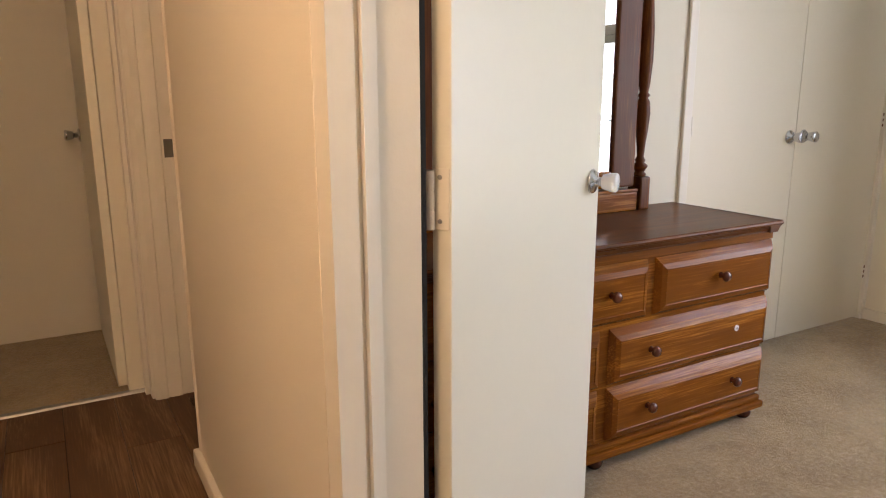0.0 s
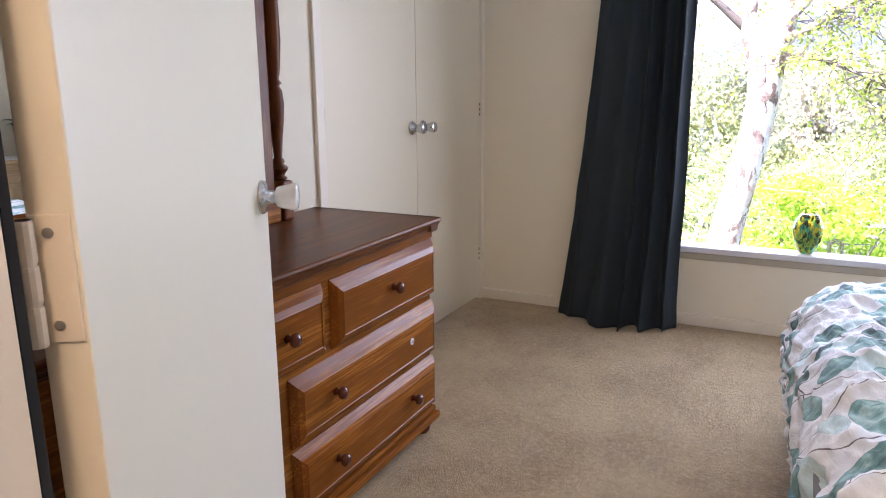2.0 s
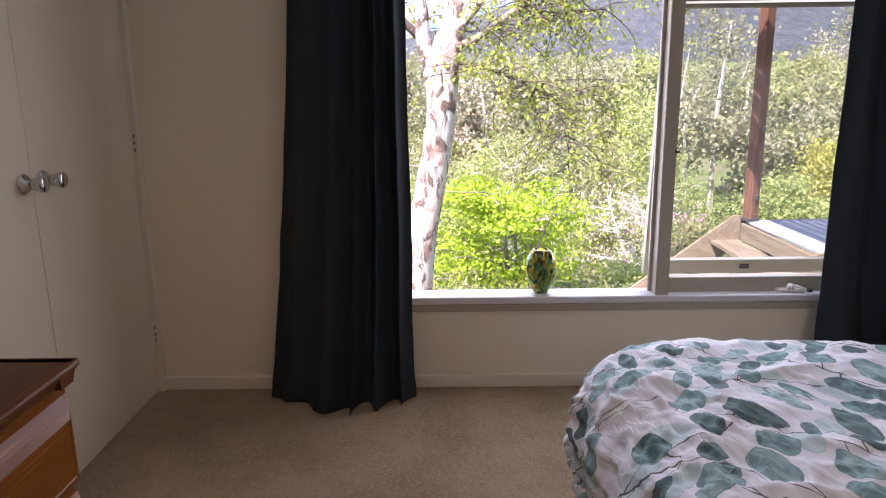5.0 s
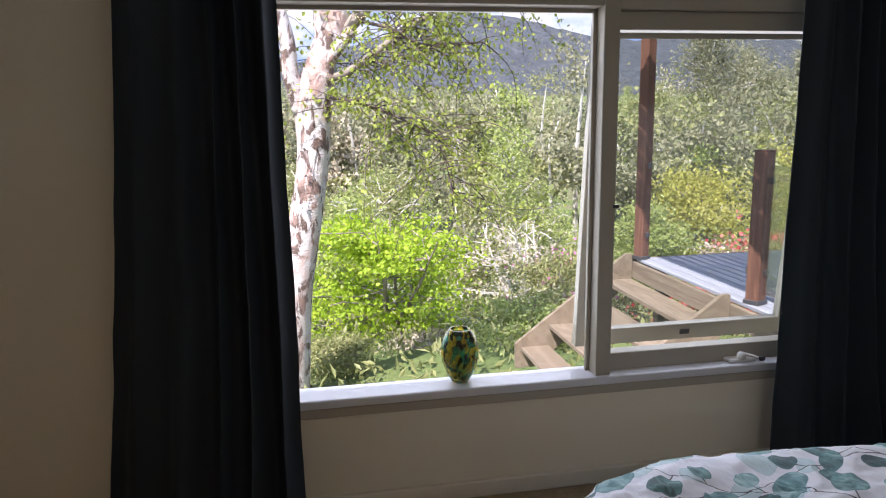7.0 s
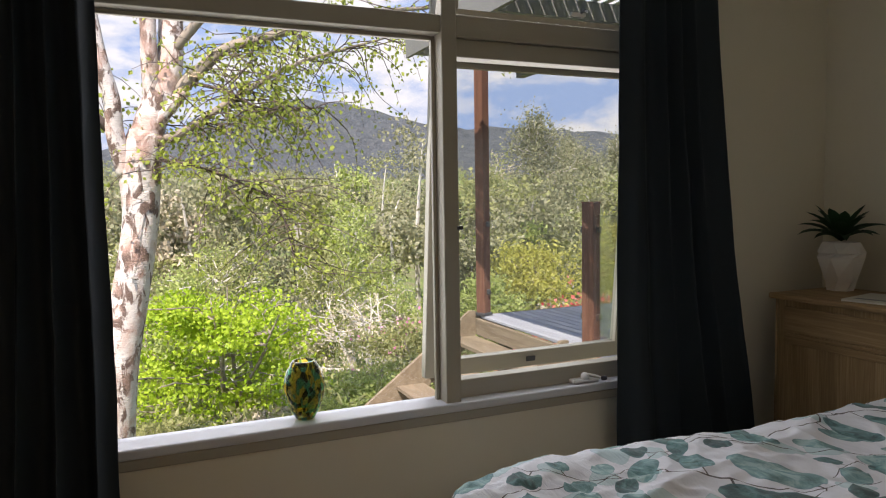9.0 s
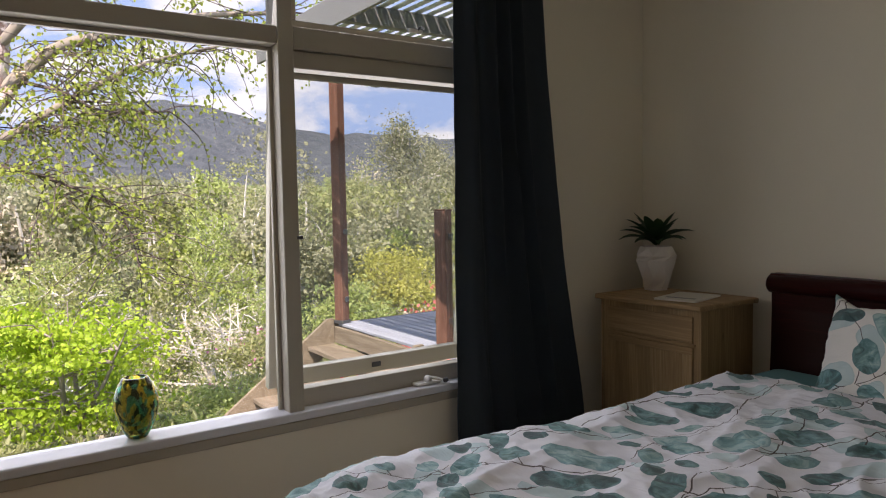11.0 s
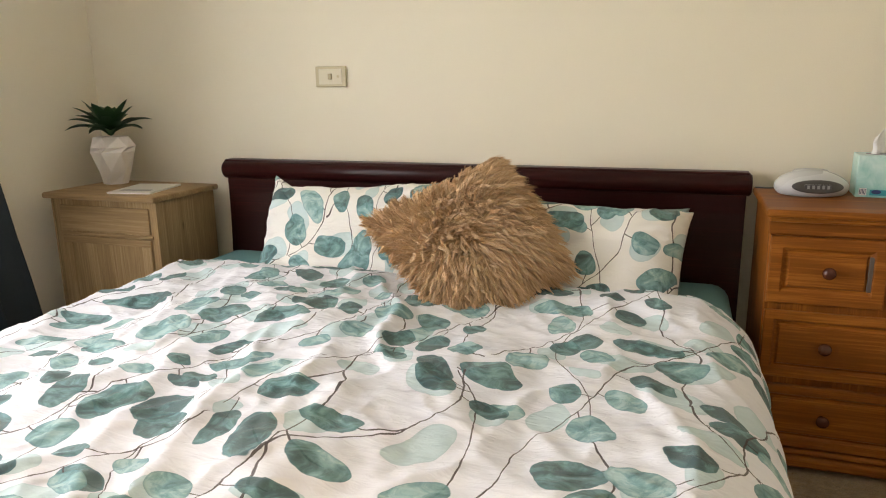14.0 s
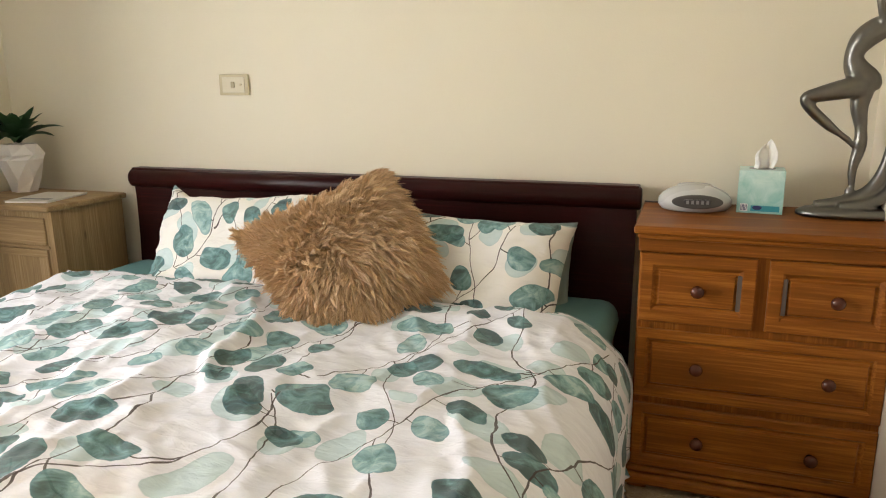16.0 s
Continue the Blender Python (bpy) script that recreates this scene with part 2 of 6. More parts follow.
def leaf_print(name, size=1.0, ground=(0.82, 0.81, 0.83)):
    """Cotton with watercolour eucalyptus sprays: thin crooked stems with leaves on both sides."""
    k = Net(name)
    uv = k.coord("UV")
    slow = k.n("TexNoise", Vector=uv, Scale=2.3, Detail=1.0).outputs[1]
    crook = k.n("TexNoise", Vector=uv, Scale=16.0, Detail=2.0).outputs[1]
    p = k.vec("ADD", uv, k.vec("SCALE", k.vec("SUBTRACT", slow, (0.5, 0.5, 0.5)), 0.34))
    p = k.vec("ADD", p, k.vec("SCALE", k.vec("SUBTRACT", crook, (0.5, 0.5, 0.5)), 0.014))
    col = k.mix(k.noise(uv, 6, 2), ground, tint(ground, 0.95))
    for rot, off, share, pale in ((-0.75, 3.7, 0.50, True), (-0.15, 9.1, 0.28, False), (0.45, 0.0, 0.78, False)):
        cw, ch = 0.265 * size, 0.150 * size
        mp = k.n("Mapping", Vector=k.vec("ADD", p, (off, off * 0.6, 0)), Rotation=(0, 0, rot))
        xyz = k.n("SeparateXYZ", Vector=mp.outputs[0])
        xs = k.math("DIVIDE", xyz.outputs[0], cw)
        column = k.math("FLOOR", xs)
        fx = k.math("MULTIPLY", k.math("SUBTRACT", k.math("FRACT", xs), 0.5), cw)
        fx = k.math("ADD", fx, k.math("MULTIPLY", k.math("SINE", k.math("MULTIPLY_ADD", column, 2.3, k.math("MULTIPLY", xyz.outputs[1], 11.0 / size))), 0.016 * size))
        side, a = k.math("SIGN", fx), k.math("ABSOLUTE", fx)
        ys = k.math("ADD", k.math("DIVIDE", xyz.outputs[1], ch), k.math("ADD", k.math("MULTIPLY", side, 0.25), k.math("MULTIPLY", column, 0.37)))
        row = k.math("FLOOR", ys)
        fy = k.math("MULTIPLY", k.math("SUBTRACT", k.math("FRACT", ys), 0.5), ch)
        rnd = k.n("SeparateColor", Color=k.n("TexWhiteNoise", Vector=k.n("CombineXYZ", X=column, Y=row, Z=side).outputs[0]).outputs[1])
        r1, r2, r3 = rnd.outputs[0], rnd.outputs[1], rnd.outputs[2]
        da = k.math("SUBTRACT", a, k.math("MULTIPLY_ADD", r1, 0.018 * size, 0.058 * size))
        dy = k.math("SUBTRACT", fy, k.math("MULTIPLY_ADD", r2, 0.03 * size, -0.015 * size))
        ang = k.math("MULTIPLY_ADD", r2, 1.5, -0.45)
        ca, sa = k.math("COSINE", ang), k.math("SINE", ang)
        u = k.math("ADD", k.math("MULTIPLY", da, ca), k.math("MULTIPLY", dy, sa))
        w = k.math("SUBTRACT", k.math("MULTIPLY", dy, ca), k.math("MULTIPLY", da, sa))
        grow = k.math("MULTIPLY_ADD", r3, 0.40, 0.72)
        eu = k.math("ABSOLUTE", k.math("DIVIDE", u, k.math("MULTIPLY", grow, 0.055 * size)))
        ew = k.math("ABSOLUTE", k.math("DIVIDE", w, k.math("MULTIPLY", grow, k.math("MULTIPLY_ADD", r1, 0.014 * size, 0.041 * size))))
        e = k.math("ADD", k.math("POWER", eu, 2.5), k.math("POWER", ew, 2.3))
        e = k.math("ADD", e, k.math("MULTIPLY_ADD", k.noise(uv, 30, 2), 0.26, -0.13))
        keep = k.math("LESS_THAN", k.n("TexWhiteNoise", Vector=k.n("CombineXYZ", X=row, Y=side, Z=column).outputs[0]).outputs[0], share)
        mask = k.math("MULTIPLY", k.ramp(e, (0.93, 1.0), (1.0, 0.0)), keep)
        wash = k.noise(k.vec("ADD", uv, (off, 1.0, 0)), 22, 4, 0.6, 1.0)
        if pale:
            lc = k.mix(wash, (0.58, 0.72, 0.72), (0.36, 0.56, 0.57))
        else:
            bend = k.math("ADD", w, k.math("MULTIPLY", k.math("SINE", k.math("MULTIPLY", u, 60.0)), 0.003))
            stalk = k.math("MULTIPLY", k.math("MULTIPLY", k.math("LESS_THAN", k.math("ABSOLUTE", bend), 0.0016), k.math("LESS_THAN", u, 0.0)), keep)
            stem = k.math("LESS_THAN", a, k.math("MULTIPLY_ADD", k.noise(uv, 30, 1), 0.0021, 0.0005))
            gate = k.math("GREATER_THAN", k.noise(k.vec("ADD", uv, (7.0, 2.0, 0)), 5.0, 1), 0.33)
            line = k.math("MAXIMUM", stalk, k.math("MULTIPLY", stem, gate))
            col = k.mix(k.math("MULTIPLY", line, 0.92), col, (0.055, 0.038, 0.036))
            tone = k.math("ADD", k.math("MULTIPLY", k.math("FRACT", k.math("MULTIPLY", r3, 7.3)), 0.62), k.math("MULTIPLY_ADD", wash, 1.75, -0.78))
            lc = k.ramp(tone, (0.02, (0.42, 0.60, 0.60)), (0.20, (0.22, 0.41, 0.43)), (0.38, (0.11, 0.26, 0.28)), (0.54, (0.05, 0.14, 0.155)), (0.70, (0.012, 0.048, 0.068)))
            lc = k.mix(k.math("MULTIPLY", k.noise(k.vec("ADD", uv, (2.0, 5.0, 0)), 13, 2), 0.35), lc, (0.17, 0.30, 0.20))
        lc = k.mix(k.ramp(e, (0.70, 0.0), (0.95, 0.22 if pale else 0.5)), lc, (0.06, 0.19, 0.22))
        col = k.mix(k.math("MULTIPLY", mask, 0.75 if pale else 0.95), col, lc)
    weave = k.noise(uv, 700, 2)
    crease = k.noise(k.coord("UV", (1, 2.6, 1)), 13, 5, 0.62, 1.2)
    k.bump(k.math("ADD", k.math("MULTIPLY", weave, 0.06), crease), 0.38, 0.012)
    return k.set(col, 0.85, Sheen_Weight=0.1)


PRINT = leaf_print("leaf_print_cotton", 0.86, (0.81, 0.82, 0.86))
PRINT_P = leaf_print("leaf_print_pillow", 0.90, (0.85, 0.83, 0.78))
PRINT_D = cloth("grey_green_pillow_cloth", (0.20, 0.27, 0.26), 0.9)


def fur_mat():
    k = Net("tan_faux_fur")
    r = k.n("NewGeometry").outputs["Random Per Island"]
    return k.set(k.ramp(r, (0.0, (0.56, 0.35, 0.18)), (0.5, (0.74, 0.50, 0.285)), (1.0, (0.88, 0.66, 0.42))), 0.75, Sheen_Weight=0.2)


FUR = fur_mat()
FURBASE = cloth("fur_backing", (0.50, 0.33, 0.18), 0.95)


def leaf_mat(name, a, b, trans=0.35):
    k = Net(name)
    r = k.n("NewGeometry").outputs["Random Per Island"]
    col = k.mix(r, a, b)
    out = k.t.nodes["Material Output"]
    tl = k.n("BsdfTranslucent", Color=col)
    mx = k.t.nodes.new("ShaderNodeMixShader")
    mx.inputs[0].default_value = trans
    k.set(col, 0.55)
    k.t.links.new(k.b.outputs[0], mx.inputs[1])
    k.t.links.new(tl.outputs[0], mx.inputs[2])
    k.t.links.new(mx.outputs[0], out.inputs[0])
    return k.m


L_BIRCH = leaf_mat("birch_leaf", (0.22, 0.28, 0.035), (0.42, 0.47, 0.09), 0.5)
L_MAPLE = leaf_mat("fresh_maple_leaf", (0.25, 0.38, 0.015), (0.48, 0.60, 0.05), 0.5)
L_OLIVE = leaf_mat("olive_leaf", (0.21, 0.225, 0.075), (0.37, 0.37, 0.15), 0.45)
L_GUM = leaf_mat("gum_leaf", (0.19, 0.195, 0.105), (0.34, 0.325, 0.19), 0.4)
L_PALE = leaf_mat("pale_green_leaf", (0.26, 0.32, 0.08), (0.45, 0.50, 0.17), 0.5)
L_YELLOW = leaf_mat("yellow_green_leaf", (0.36, 0.36, 0.06), (0.52, 0.49, 0.12), 0.5)
L_DEEP = leaf_mat("deep_green_leaf", (0.02, 0.06, 0.02), (0.05, 0.11, 0.04), 0.15)
L_PINK = leaf_mat("pink_blossom", (0.60, 0.16, 0.34), (0.75, 0.35, 0.52), 0.3)
L_RED = leaf_mat("red_leaf", (0.50, 0.06, 0.06), (0.72, 0.26, 0.20), 0.35)
L_TWIG = leaf_mat("dry_twig_leaf", (0.38, 0.32, 0.22), (0.58, 0.51, 0.38), 0.3)
L_PLANT = leaf_mat("dark_houseplant_leaf", (0.012, 0.05, 0.018), (0.045, 0.12, 0.04), 0.12)


def birch_bark():
    k = Net("white_birch_bark")
    v = k.coord(scale=(1, 1, 1.0))
    patch = k.noise(k.coord(scale=(1, 1, 0.55)), 9, 5, 0.65, 0.8)
    fine = k.noise(k.coord(scale=(1, 1, 3.0)), 30, 4)
    col = k.mix(fine, (0.43, 0.38, 0.35), (0.68, 0.62, 0.59))
    col = k.mix(k.ramp(patch, (0.50, 0.0), (0.565, 1.0)), col, (0.11, 0.07, 0.055))
    col = k.mix(k.ramp(k.noise(v, 4.5, 4, 0.6), (0.46, 0.0), (0.62, 0.75)), col, (0.42, 0.27, 0.22))
    k.bump(k.math("ADD", patch, fine), 0.6, 0.02)
    return k.set(col, 0.8)


BIRCH = birch_bark()
BARK = paint("grey_brown_bark", (0.24, 0.20, 0.16), 0.85, 0.3, 30, 0.6, 9)
TWIG = paint("dark_twig_bark", (0.085, 0.06, 0.05), 0.8, 0.25, 40, 0.4, 9)
PALETRUNK = paint("pale_gum_trunk", (0.45, 0.42, 0.37), 0.8, 0.25, 20, 0.4, 5)


def ground_mat():
    k = Net("garden_ground")
    v = k.coord()
    s, f = k.noise(v, 0.35, 5, 0.6), k.noise(v, 9, 5, 0.7)
    col = k.ramp(s, (0.36, (0.10, 0.15, 0.03)), (0.50, (0.17, 0.22, 0.05)), (0.62, (0.20, 0.17, 0.10)))
    col = k.mix(f, col, (0.06, 0.08, 0.025))
    k.bump(f, 0.8, 0.05)
    return k.set(col, 0.95)


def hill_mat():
    k = Net("hazed_forest_hill")
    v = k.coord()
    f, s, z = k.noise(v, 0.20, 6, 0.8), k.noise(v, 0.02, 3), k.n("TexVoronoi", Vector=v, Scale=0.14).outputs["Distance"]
    # blue-grey tint puts the distance haze into the base colour
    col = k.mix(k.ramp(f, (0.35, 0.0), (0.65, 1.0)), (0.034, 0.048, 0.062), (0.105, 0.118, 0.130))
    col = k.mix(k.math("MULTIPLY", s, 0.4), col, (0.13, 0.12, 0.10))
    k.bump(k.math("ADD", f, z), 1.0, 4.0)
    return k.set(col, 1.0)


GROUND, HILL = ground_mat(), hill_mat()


def sky_mat():
    k = Net("cloudy_sky")
    v = k.coord(scale=(1, 1, 2.2))
    c1 = k.noise(v, 0.0034, 7, 0.58, 0.3)
    c2 = k.noise(v, 0.011, 4, 0.6)
    cloud = k.ramp(k.math("ADD", c1, k.math("MULTIPLY", c2, 0.22)), (0.52, 0.0), (0.66, 1.0))
    shade = k.mix(c2, (0.62, 0.66, 0.74), (1.0, 1.0, 1.0))
    col = k.mix(cloud, (0.36, 0.50, 0.80), shade)
    out = k.t.nodes["Material Output"]
    em = k.n("Emission", Color=col, Strength=0.54)
    k.t.links.new(em.outputs[0], out.inputs[0])
    return k.m


SKYM = sky_mat()


# ---- mesh helpers ----
def mesh_ob(name, bm, mat, smooth=False):
    me = bpy.data.meshes.new(name)
    bmesh.ops.recalc_face_normals(bm, faces=bm.faces)
    bm.to_mesh(me)
    bm.free()
    if smooth:
        me.polygons.foreach_set("use_smooth", [True] * len(me.polygons))
    me.materials.append(mat)
    return new(name, me)


def part(name, bm, mat, parent, label="", smooth=False, at=None):
    """One mesh under a thing or under a part."""
    ob = mesh_ob(name, bm, mat, smooth)
    ob.parent = parent
    if at is not None:
        ob.matrix_local = at
    if label:
        ob["label"] = label
    return ob


def thing(name, loc, label, category, rz=0.0, group="", kind=""):
    ob = new(name)
    ob.empty_display_size = 0.1
    ob.matrix_world = pose(*loc, 0, 0, rz)
    return tagged(ob, label, category, group, kind)


def box(x0, x1, y0, y1, z0, z1, bevel=0.0, seg=2, bm=None):
    b = bmesh.new()
    bmesh.ops.create_cube(b, size=1.0)
    for v in b.verts:
        v.co = ((x0 + x1) / 2 + v.co.x * (x1 - x0), (y0 + y1) / 2 + v.co.y * (y1 - y0), (z0 + z1) / 2 + v.co.z * (z1 - z0))
    if bevel > 0:
        bmesh.ops.bevel(b, geom=b.edges[:], offset=bevel, segments=seg, affect="EDGES", profile=0.5)
    if bm is None:
        return b
    return join(bm, b)


def join(bm, b):
    me = bpy.data.meshes.new("tmp")
    b.to_mesh(me)
    b.free()
    bm.from_mesh(me)
    bpy.data.meshes.remove(me)
    return bm


def lathe(profile, seg=24, axis="z", bm=None, at=(0, 0, 0)):
    """Turned solid from (radius, height) pairs."""
    b = bmesh.new()
    rings = []
    for r, h in profile:
        ring = []
        for i in range(seg):
            a = 2 * math.pi * i / seg
            p = (r * math.cos(a), r * math.sin(a), h)
            if axis == "y":
                p = (p[0], h, p[1])
            elif axis == "x":
                p = (h, p[0], p[1])
            ring.append(b.verts.new((p[0] + at[0], p[1] + at[1], p[2] + at[2])))
        rings.append(ring)
    for a, c in zip(rings, rings[1:]):
        for i in range(seg):
            b.faces.new((a[i], a[(i + 1) % seg], c[(i + 1) % seg], c[i]))
    b.faces.new(rings[0])
    b.faces.new(rings[-1])
    if bm is None:
        return b
    return join(bm, b)


def smooth_path(pts, n):
    """Catmull-Rom through (x, y, z, r) rows."""
    P = [np.array(p, float) for p in pts]
    P = [2 * P[0] - P[1]] + P + [2 * P[-1] - P[-2]]
    out = []
    for i in range(1, len(P) - 2):
        for j in range(n):
            t = j / n
            out.append(0.5 * ((2 * P[i]) + (P[i + 1] - P[i - 1]) * t + (2 * P[i - 1] - 5 * P[i] + 4 * P[i + 1] - P[i + 2]) * t * t + (3 * P[i] - P[i - 1] - 3 * P[i + 1] + P[i + 2]) * t ** 3))
    out.append(P[-2])
    return out


def tube(pts, seg=8, n=4, bm=None):
    """Tapered round limb through (x, y, z, radius) rows."""
    b = bm if bm is not None else bmesh.new()
    path = smooth_path(pts, n) if n > 1 else [np.array(p, float) for p in pts]
    side = Vector((0.31, 0.17, 0.93))
    rings = []
    for i, p in enumerate(path):
        q0, q1 = path[max(i - 1, 0)], path[min(i + 1, len(path) - 1)]
        d = Vector((q1 - q0)[:3]).normalized()
        u = (side - d * side.dot(d))
        u = u.normalized() if u.length > 1e-3 else d.orthogonal().normalized()
        side = u
        w = d.cross(u)
        c, r = Vector(p[:3]), max(p[3], 0.0006)
        rings.append([b.verts.new(c + (u * math.cos(2 * math.pi * k / seg) + w * math.sin(2 * math.pi * k / seg)) * r) for k in range(seg)])
    for a, c in zip(rings, rings[1:]):
        for k in range(seg):
            b.faces.new((a[k], a[(k + 1) % seg], c[(k + 1) % seg], c[k]))
    b.faces.new(rings[0])
    b.faces.new(rings[-1])
    return b


def prism(outline, axis, lo, hi, bevel=0.0):
    """Closed outline of 2D points pushed along an axis from lo to hi."""
    b = bmesh.new()

    def place(p, h):
        return {"x": (h, p[0], p[1]), "y": (p[0], h, p[1]), "z": (p[0], p[1], h)}[axis]
    v0 = [b.verts.new(place(p, lo)) for p in outline]
    v1 = [b.verts.new(place(p, hi)) for p in outline]
    b.faces.new(v0)
    b.faces.new(v1[::-1])
    for i in range(len(outline)):
        j = (i + 1) % len(outline)
        b.faces.new((v0[i], v0[j], v1[j], v1[i]))
    if bevel:
        bmesh.ops.bevel(b, geom=b.edges[:], offset=bevel, segments=2, affect="EDGES")
    return b


def from_grid(name, P, mat, parent=None, uv=None, smooth=True, label=""):
    """Mesh from an (n, m, 3) array of places."""
    n, m = P.shape[:2]
    idx = np.arange(n * m).reshape(n, m)
    f = np.stack([idx[:-1, :-1], idx[1:, :-1], idx[1:, 1:], idx[:-1, 1:]], -1).reshape(-1, 4)
    me = bpy.data.meshes.new(name)
    me.from_pydata(P.reshape(-1, 3).tolist(), [], f.tolist())
    if uv is not None:
        lay = me.uv_layers.new(name="UVMap")
        lay.data.foreach_set("uv", uv.reshape(-1, 2)[f.reshape(-1)].astype(np.float32).ravel())
    if smooth:
        me.polygons.foreach_set("use_smooth", [True] * len(me.polygons))
    me.materials.append(mat)
    ob = new(name, me)
    if parent is not None:
        ob.parent = parent
    if label:
        ob["label"] = label
    return ob


def leaves(name, centres, size, mat, parent=None, rng=None, droop=0.3, aspect=0.62, label="", kind=""):
    """Many small pointed leaves, each a folded four-cornered blade of its own."""
    rng = rng or np.random.default_rng(1)
    C = np.asarray(centres, float)
    n = len(C)
    d = rng.normal(size=(n, 3))
    d[:, 2] -= droop
    d /= np.linalg.norm(d, axis=1)[:, None]
    e = np.cross(d, rng.normal(size=(n, 3)))
    e /= np.linalg.norm(e, axis=1)[:, None]
    nn = np.cross(d, e)
    L = (size * rng.uniform(0.6, 1.3, n))[:, None]
    a, t = C, C + d * L
    l = C + d * L * 0.45 + e * L * aspect / 2 + nn * L * 0.08
    r = C + d * L * 0.45 - e * L * aspect / 2 + nn * L * 0.08
    V = np.stack([a, l, t, r], 1).reshape(-1, 3)
    i = np.arange(n) * 4
    F = np.stack([np.stack([i, i + 1, i + 2], 1), np.stack([i, i + 2, i + 3], 1)], 1).reshape(-1, 3)
    me = bpy.data.meshes.new(name)
    me.from_pydata(V.tolist(), [], F.tolist())
    me.materials.append(mat)
    ob = new(name, me)
    if parent is not None:
        ob.parent = parent
    if label:
        ob["label"] = label
    if kind:
        ob["kind"] = kind
    return ob


def fbm(X, Y, seed, octaves=4, freq=1.0):
    """Cheap smooth noise on arrays, from sums of turned sines."""
    r = np.random.default_rng(seed)
    out = np.zeros_like(X)
    amp = 1.0
    for o in range(octaves):
        for _ in range(4):
            a, p = r.uniform(0, 2 * np.pi, 2)
            f = freq * 2 ** o * r.uniform(0.7, 1.4)
            out += amp * 0.25 * np.sin(2 * np.pi * f * (X * np.cos(a) + Y * np.sin(a)) + p + 1.3 * np.sin(2 * np.pi * f * 0.6 * (Y * np.cos(a) - X * np.sin(a)) + p * 2))
        amp *= 0.5
    return out


# ---- the house ----
X0, X1, Y0, Y1, CEILING = 0.58, 3.80, -1.88, 1.95, 2.42
HALLX, HALLEND = 0.440, 2.13


def wall(name, label, *boxes, mat=WALL):
    bm = bmesh.new()
    for b in boxes:
        box(*b, bm=bm)
    return tagged(mesh_ob(name, bm, mat), label, "wall", kind="structure")


floor = tagged(mesh_ob("floor", box(0.50, 3.95, -2.0, 2.7, -0.12, 0.0), CARPET), "beige wool carpet over the bedroom floor", "floor", kind="structure")
tagged(mesh_ob("ceiling", box(-1.2, 4.0, -2.1, 4.4, CEILING, CEILING + 0.1), CEIL), "flat white painted ceiling", "ceiling", kind="structure")
# window wall, with its opening
WY0, WY1, WZ0, WZ1 = -0.98, 1.06, 0.385, 2.06
wall("wall_east", "painted wall under and beside the big window", (X1, 3.94, -2.0, WY0, 0, CEILING), (X1, 3.94, WY1, 2.05, 0, CEILING),
     (X1, 3.94, WY0, WY1, 0, WZ0 - 0.03), (X1, 3.94, WY0, WY1, WZ1, CEILING))
wall("wall_south", "plain cream painted wall behind the bed", (-0.9, X1, -2.0, Y0, 0, CEILING))
DY0, DY1, DZ = 0.07, 0.915, 2.05
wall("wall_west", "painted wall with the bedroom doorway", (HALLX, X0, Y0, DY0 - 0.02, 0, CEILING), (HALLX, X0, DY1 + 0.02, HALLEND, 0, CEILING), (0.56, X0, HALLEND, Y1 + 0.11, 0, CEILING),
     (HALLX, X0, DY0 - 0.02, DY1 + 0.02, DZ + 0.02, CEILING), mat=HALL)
CX0, CX1 = 2.375, 3.77
wall("wall_north", "painted wall with a built-in wardrobe", (X0, CX0, Y1, Y1 + 0.11, 0, CEILING), (CX1, X1, Y1, Y1 + 0.11, 0, CEILING),
     (CX0, CX1, Y1, Y1 + 0.11, 2.05, CEILING))
wall("wall_wardrobe", "back of the built-in wardrobe", (CX0 - 0.05, X1, Y1 + 0.6, Y1 + 0.66, 0, CEILING))
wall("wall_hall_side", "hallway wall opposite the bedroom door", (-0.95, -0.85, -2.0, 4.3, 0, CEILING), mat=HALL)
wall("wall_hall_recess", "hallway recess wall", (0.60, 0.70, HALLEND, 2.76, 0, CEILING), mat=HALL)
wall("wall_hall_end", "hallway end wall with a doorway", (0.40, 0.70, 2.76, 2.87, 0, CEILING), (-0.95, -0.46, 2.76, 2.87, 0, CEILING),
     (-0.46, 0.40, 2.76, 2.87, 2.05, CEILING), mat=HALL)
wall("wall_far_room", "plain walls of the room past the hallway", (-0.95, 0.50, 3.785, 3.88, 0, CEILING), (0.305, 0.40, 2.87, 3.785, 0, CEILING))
tagged(mesh_ob("floor_far_room", box(-0.95, 0.5, 2.862, 3.9, -0.12, 0.0), CARPET), "beige carpet in the room past the hallway", "floor", kind="structure")


def molding(name, bm, label, mat=TRIM):
    return tagged(mesh_ob(name, bm, mat), label, "trim", kind="structure")


def skirting(name, x0, x1, y0, y1):
    return molding(name, box(x0, x1, y0, y1, 0.0, 0.058, 0.005), "low cream painted skirting board")


skirting("baseboard_east", 3.782, 3.80, -1.88, 1.95)
skirting("baseboard_south", 0.58, 3.78, -1.88, -1.862)
skirting("baseboard_north", 0.58, CX0 - 0.05, 1.932, 1.95)
skirting("baseboard_west", 0.58, 0.598, -1.86, 0.09)
molding("baseboard_hall", box(0.418, 0.44, 0.90, 2.148, 0.0, 0.06, 0.006), "low cream painted skirting board in the hallway")
molding("baseboard_recess", box(0.582, 0.60, 2.15, 2.74, 0.0, 0.06, 0.006), "low cream painted skirting board in the hallway")

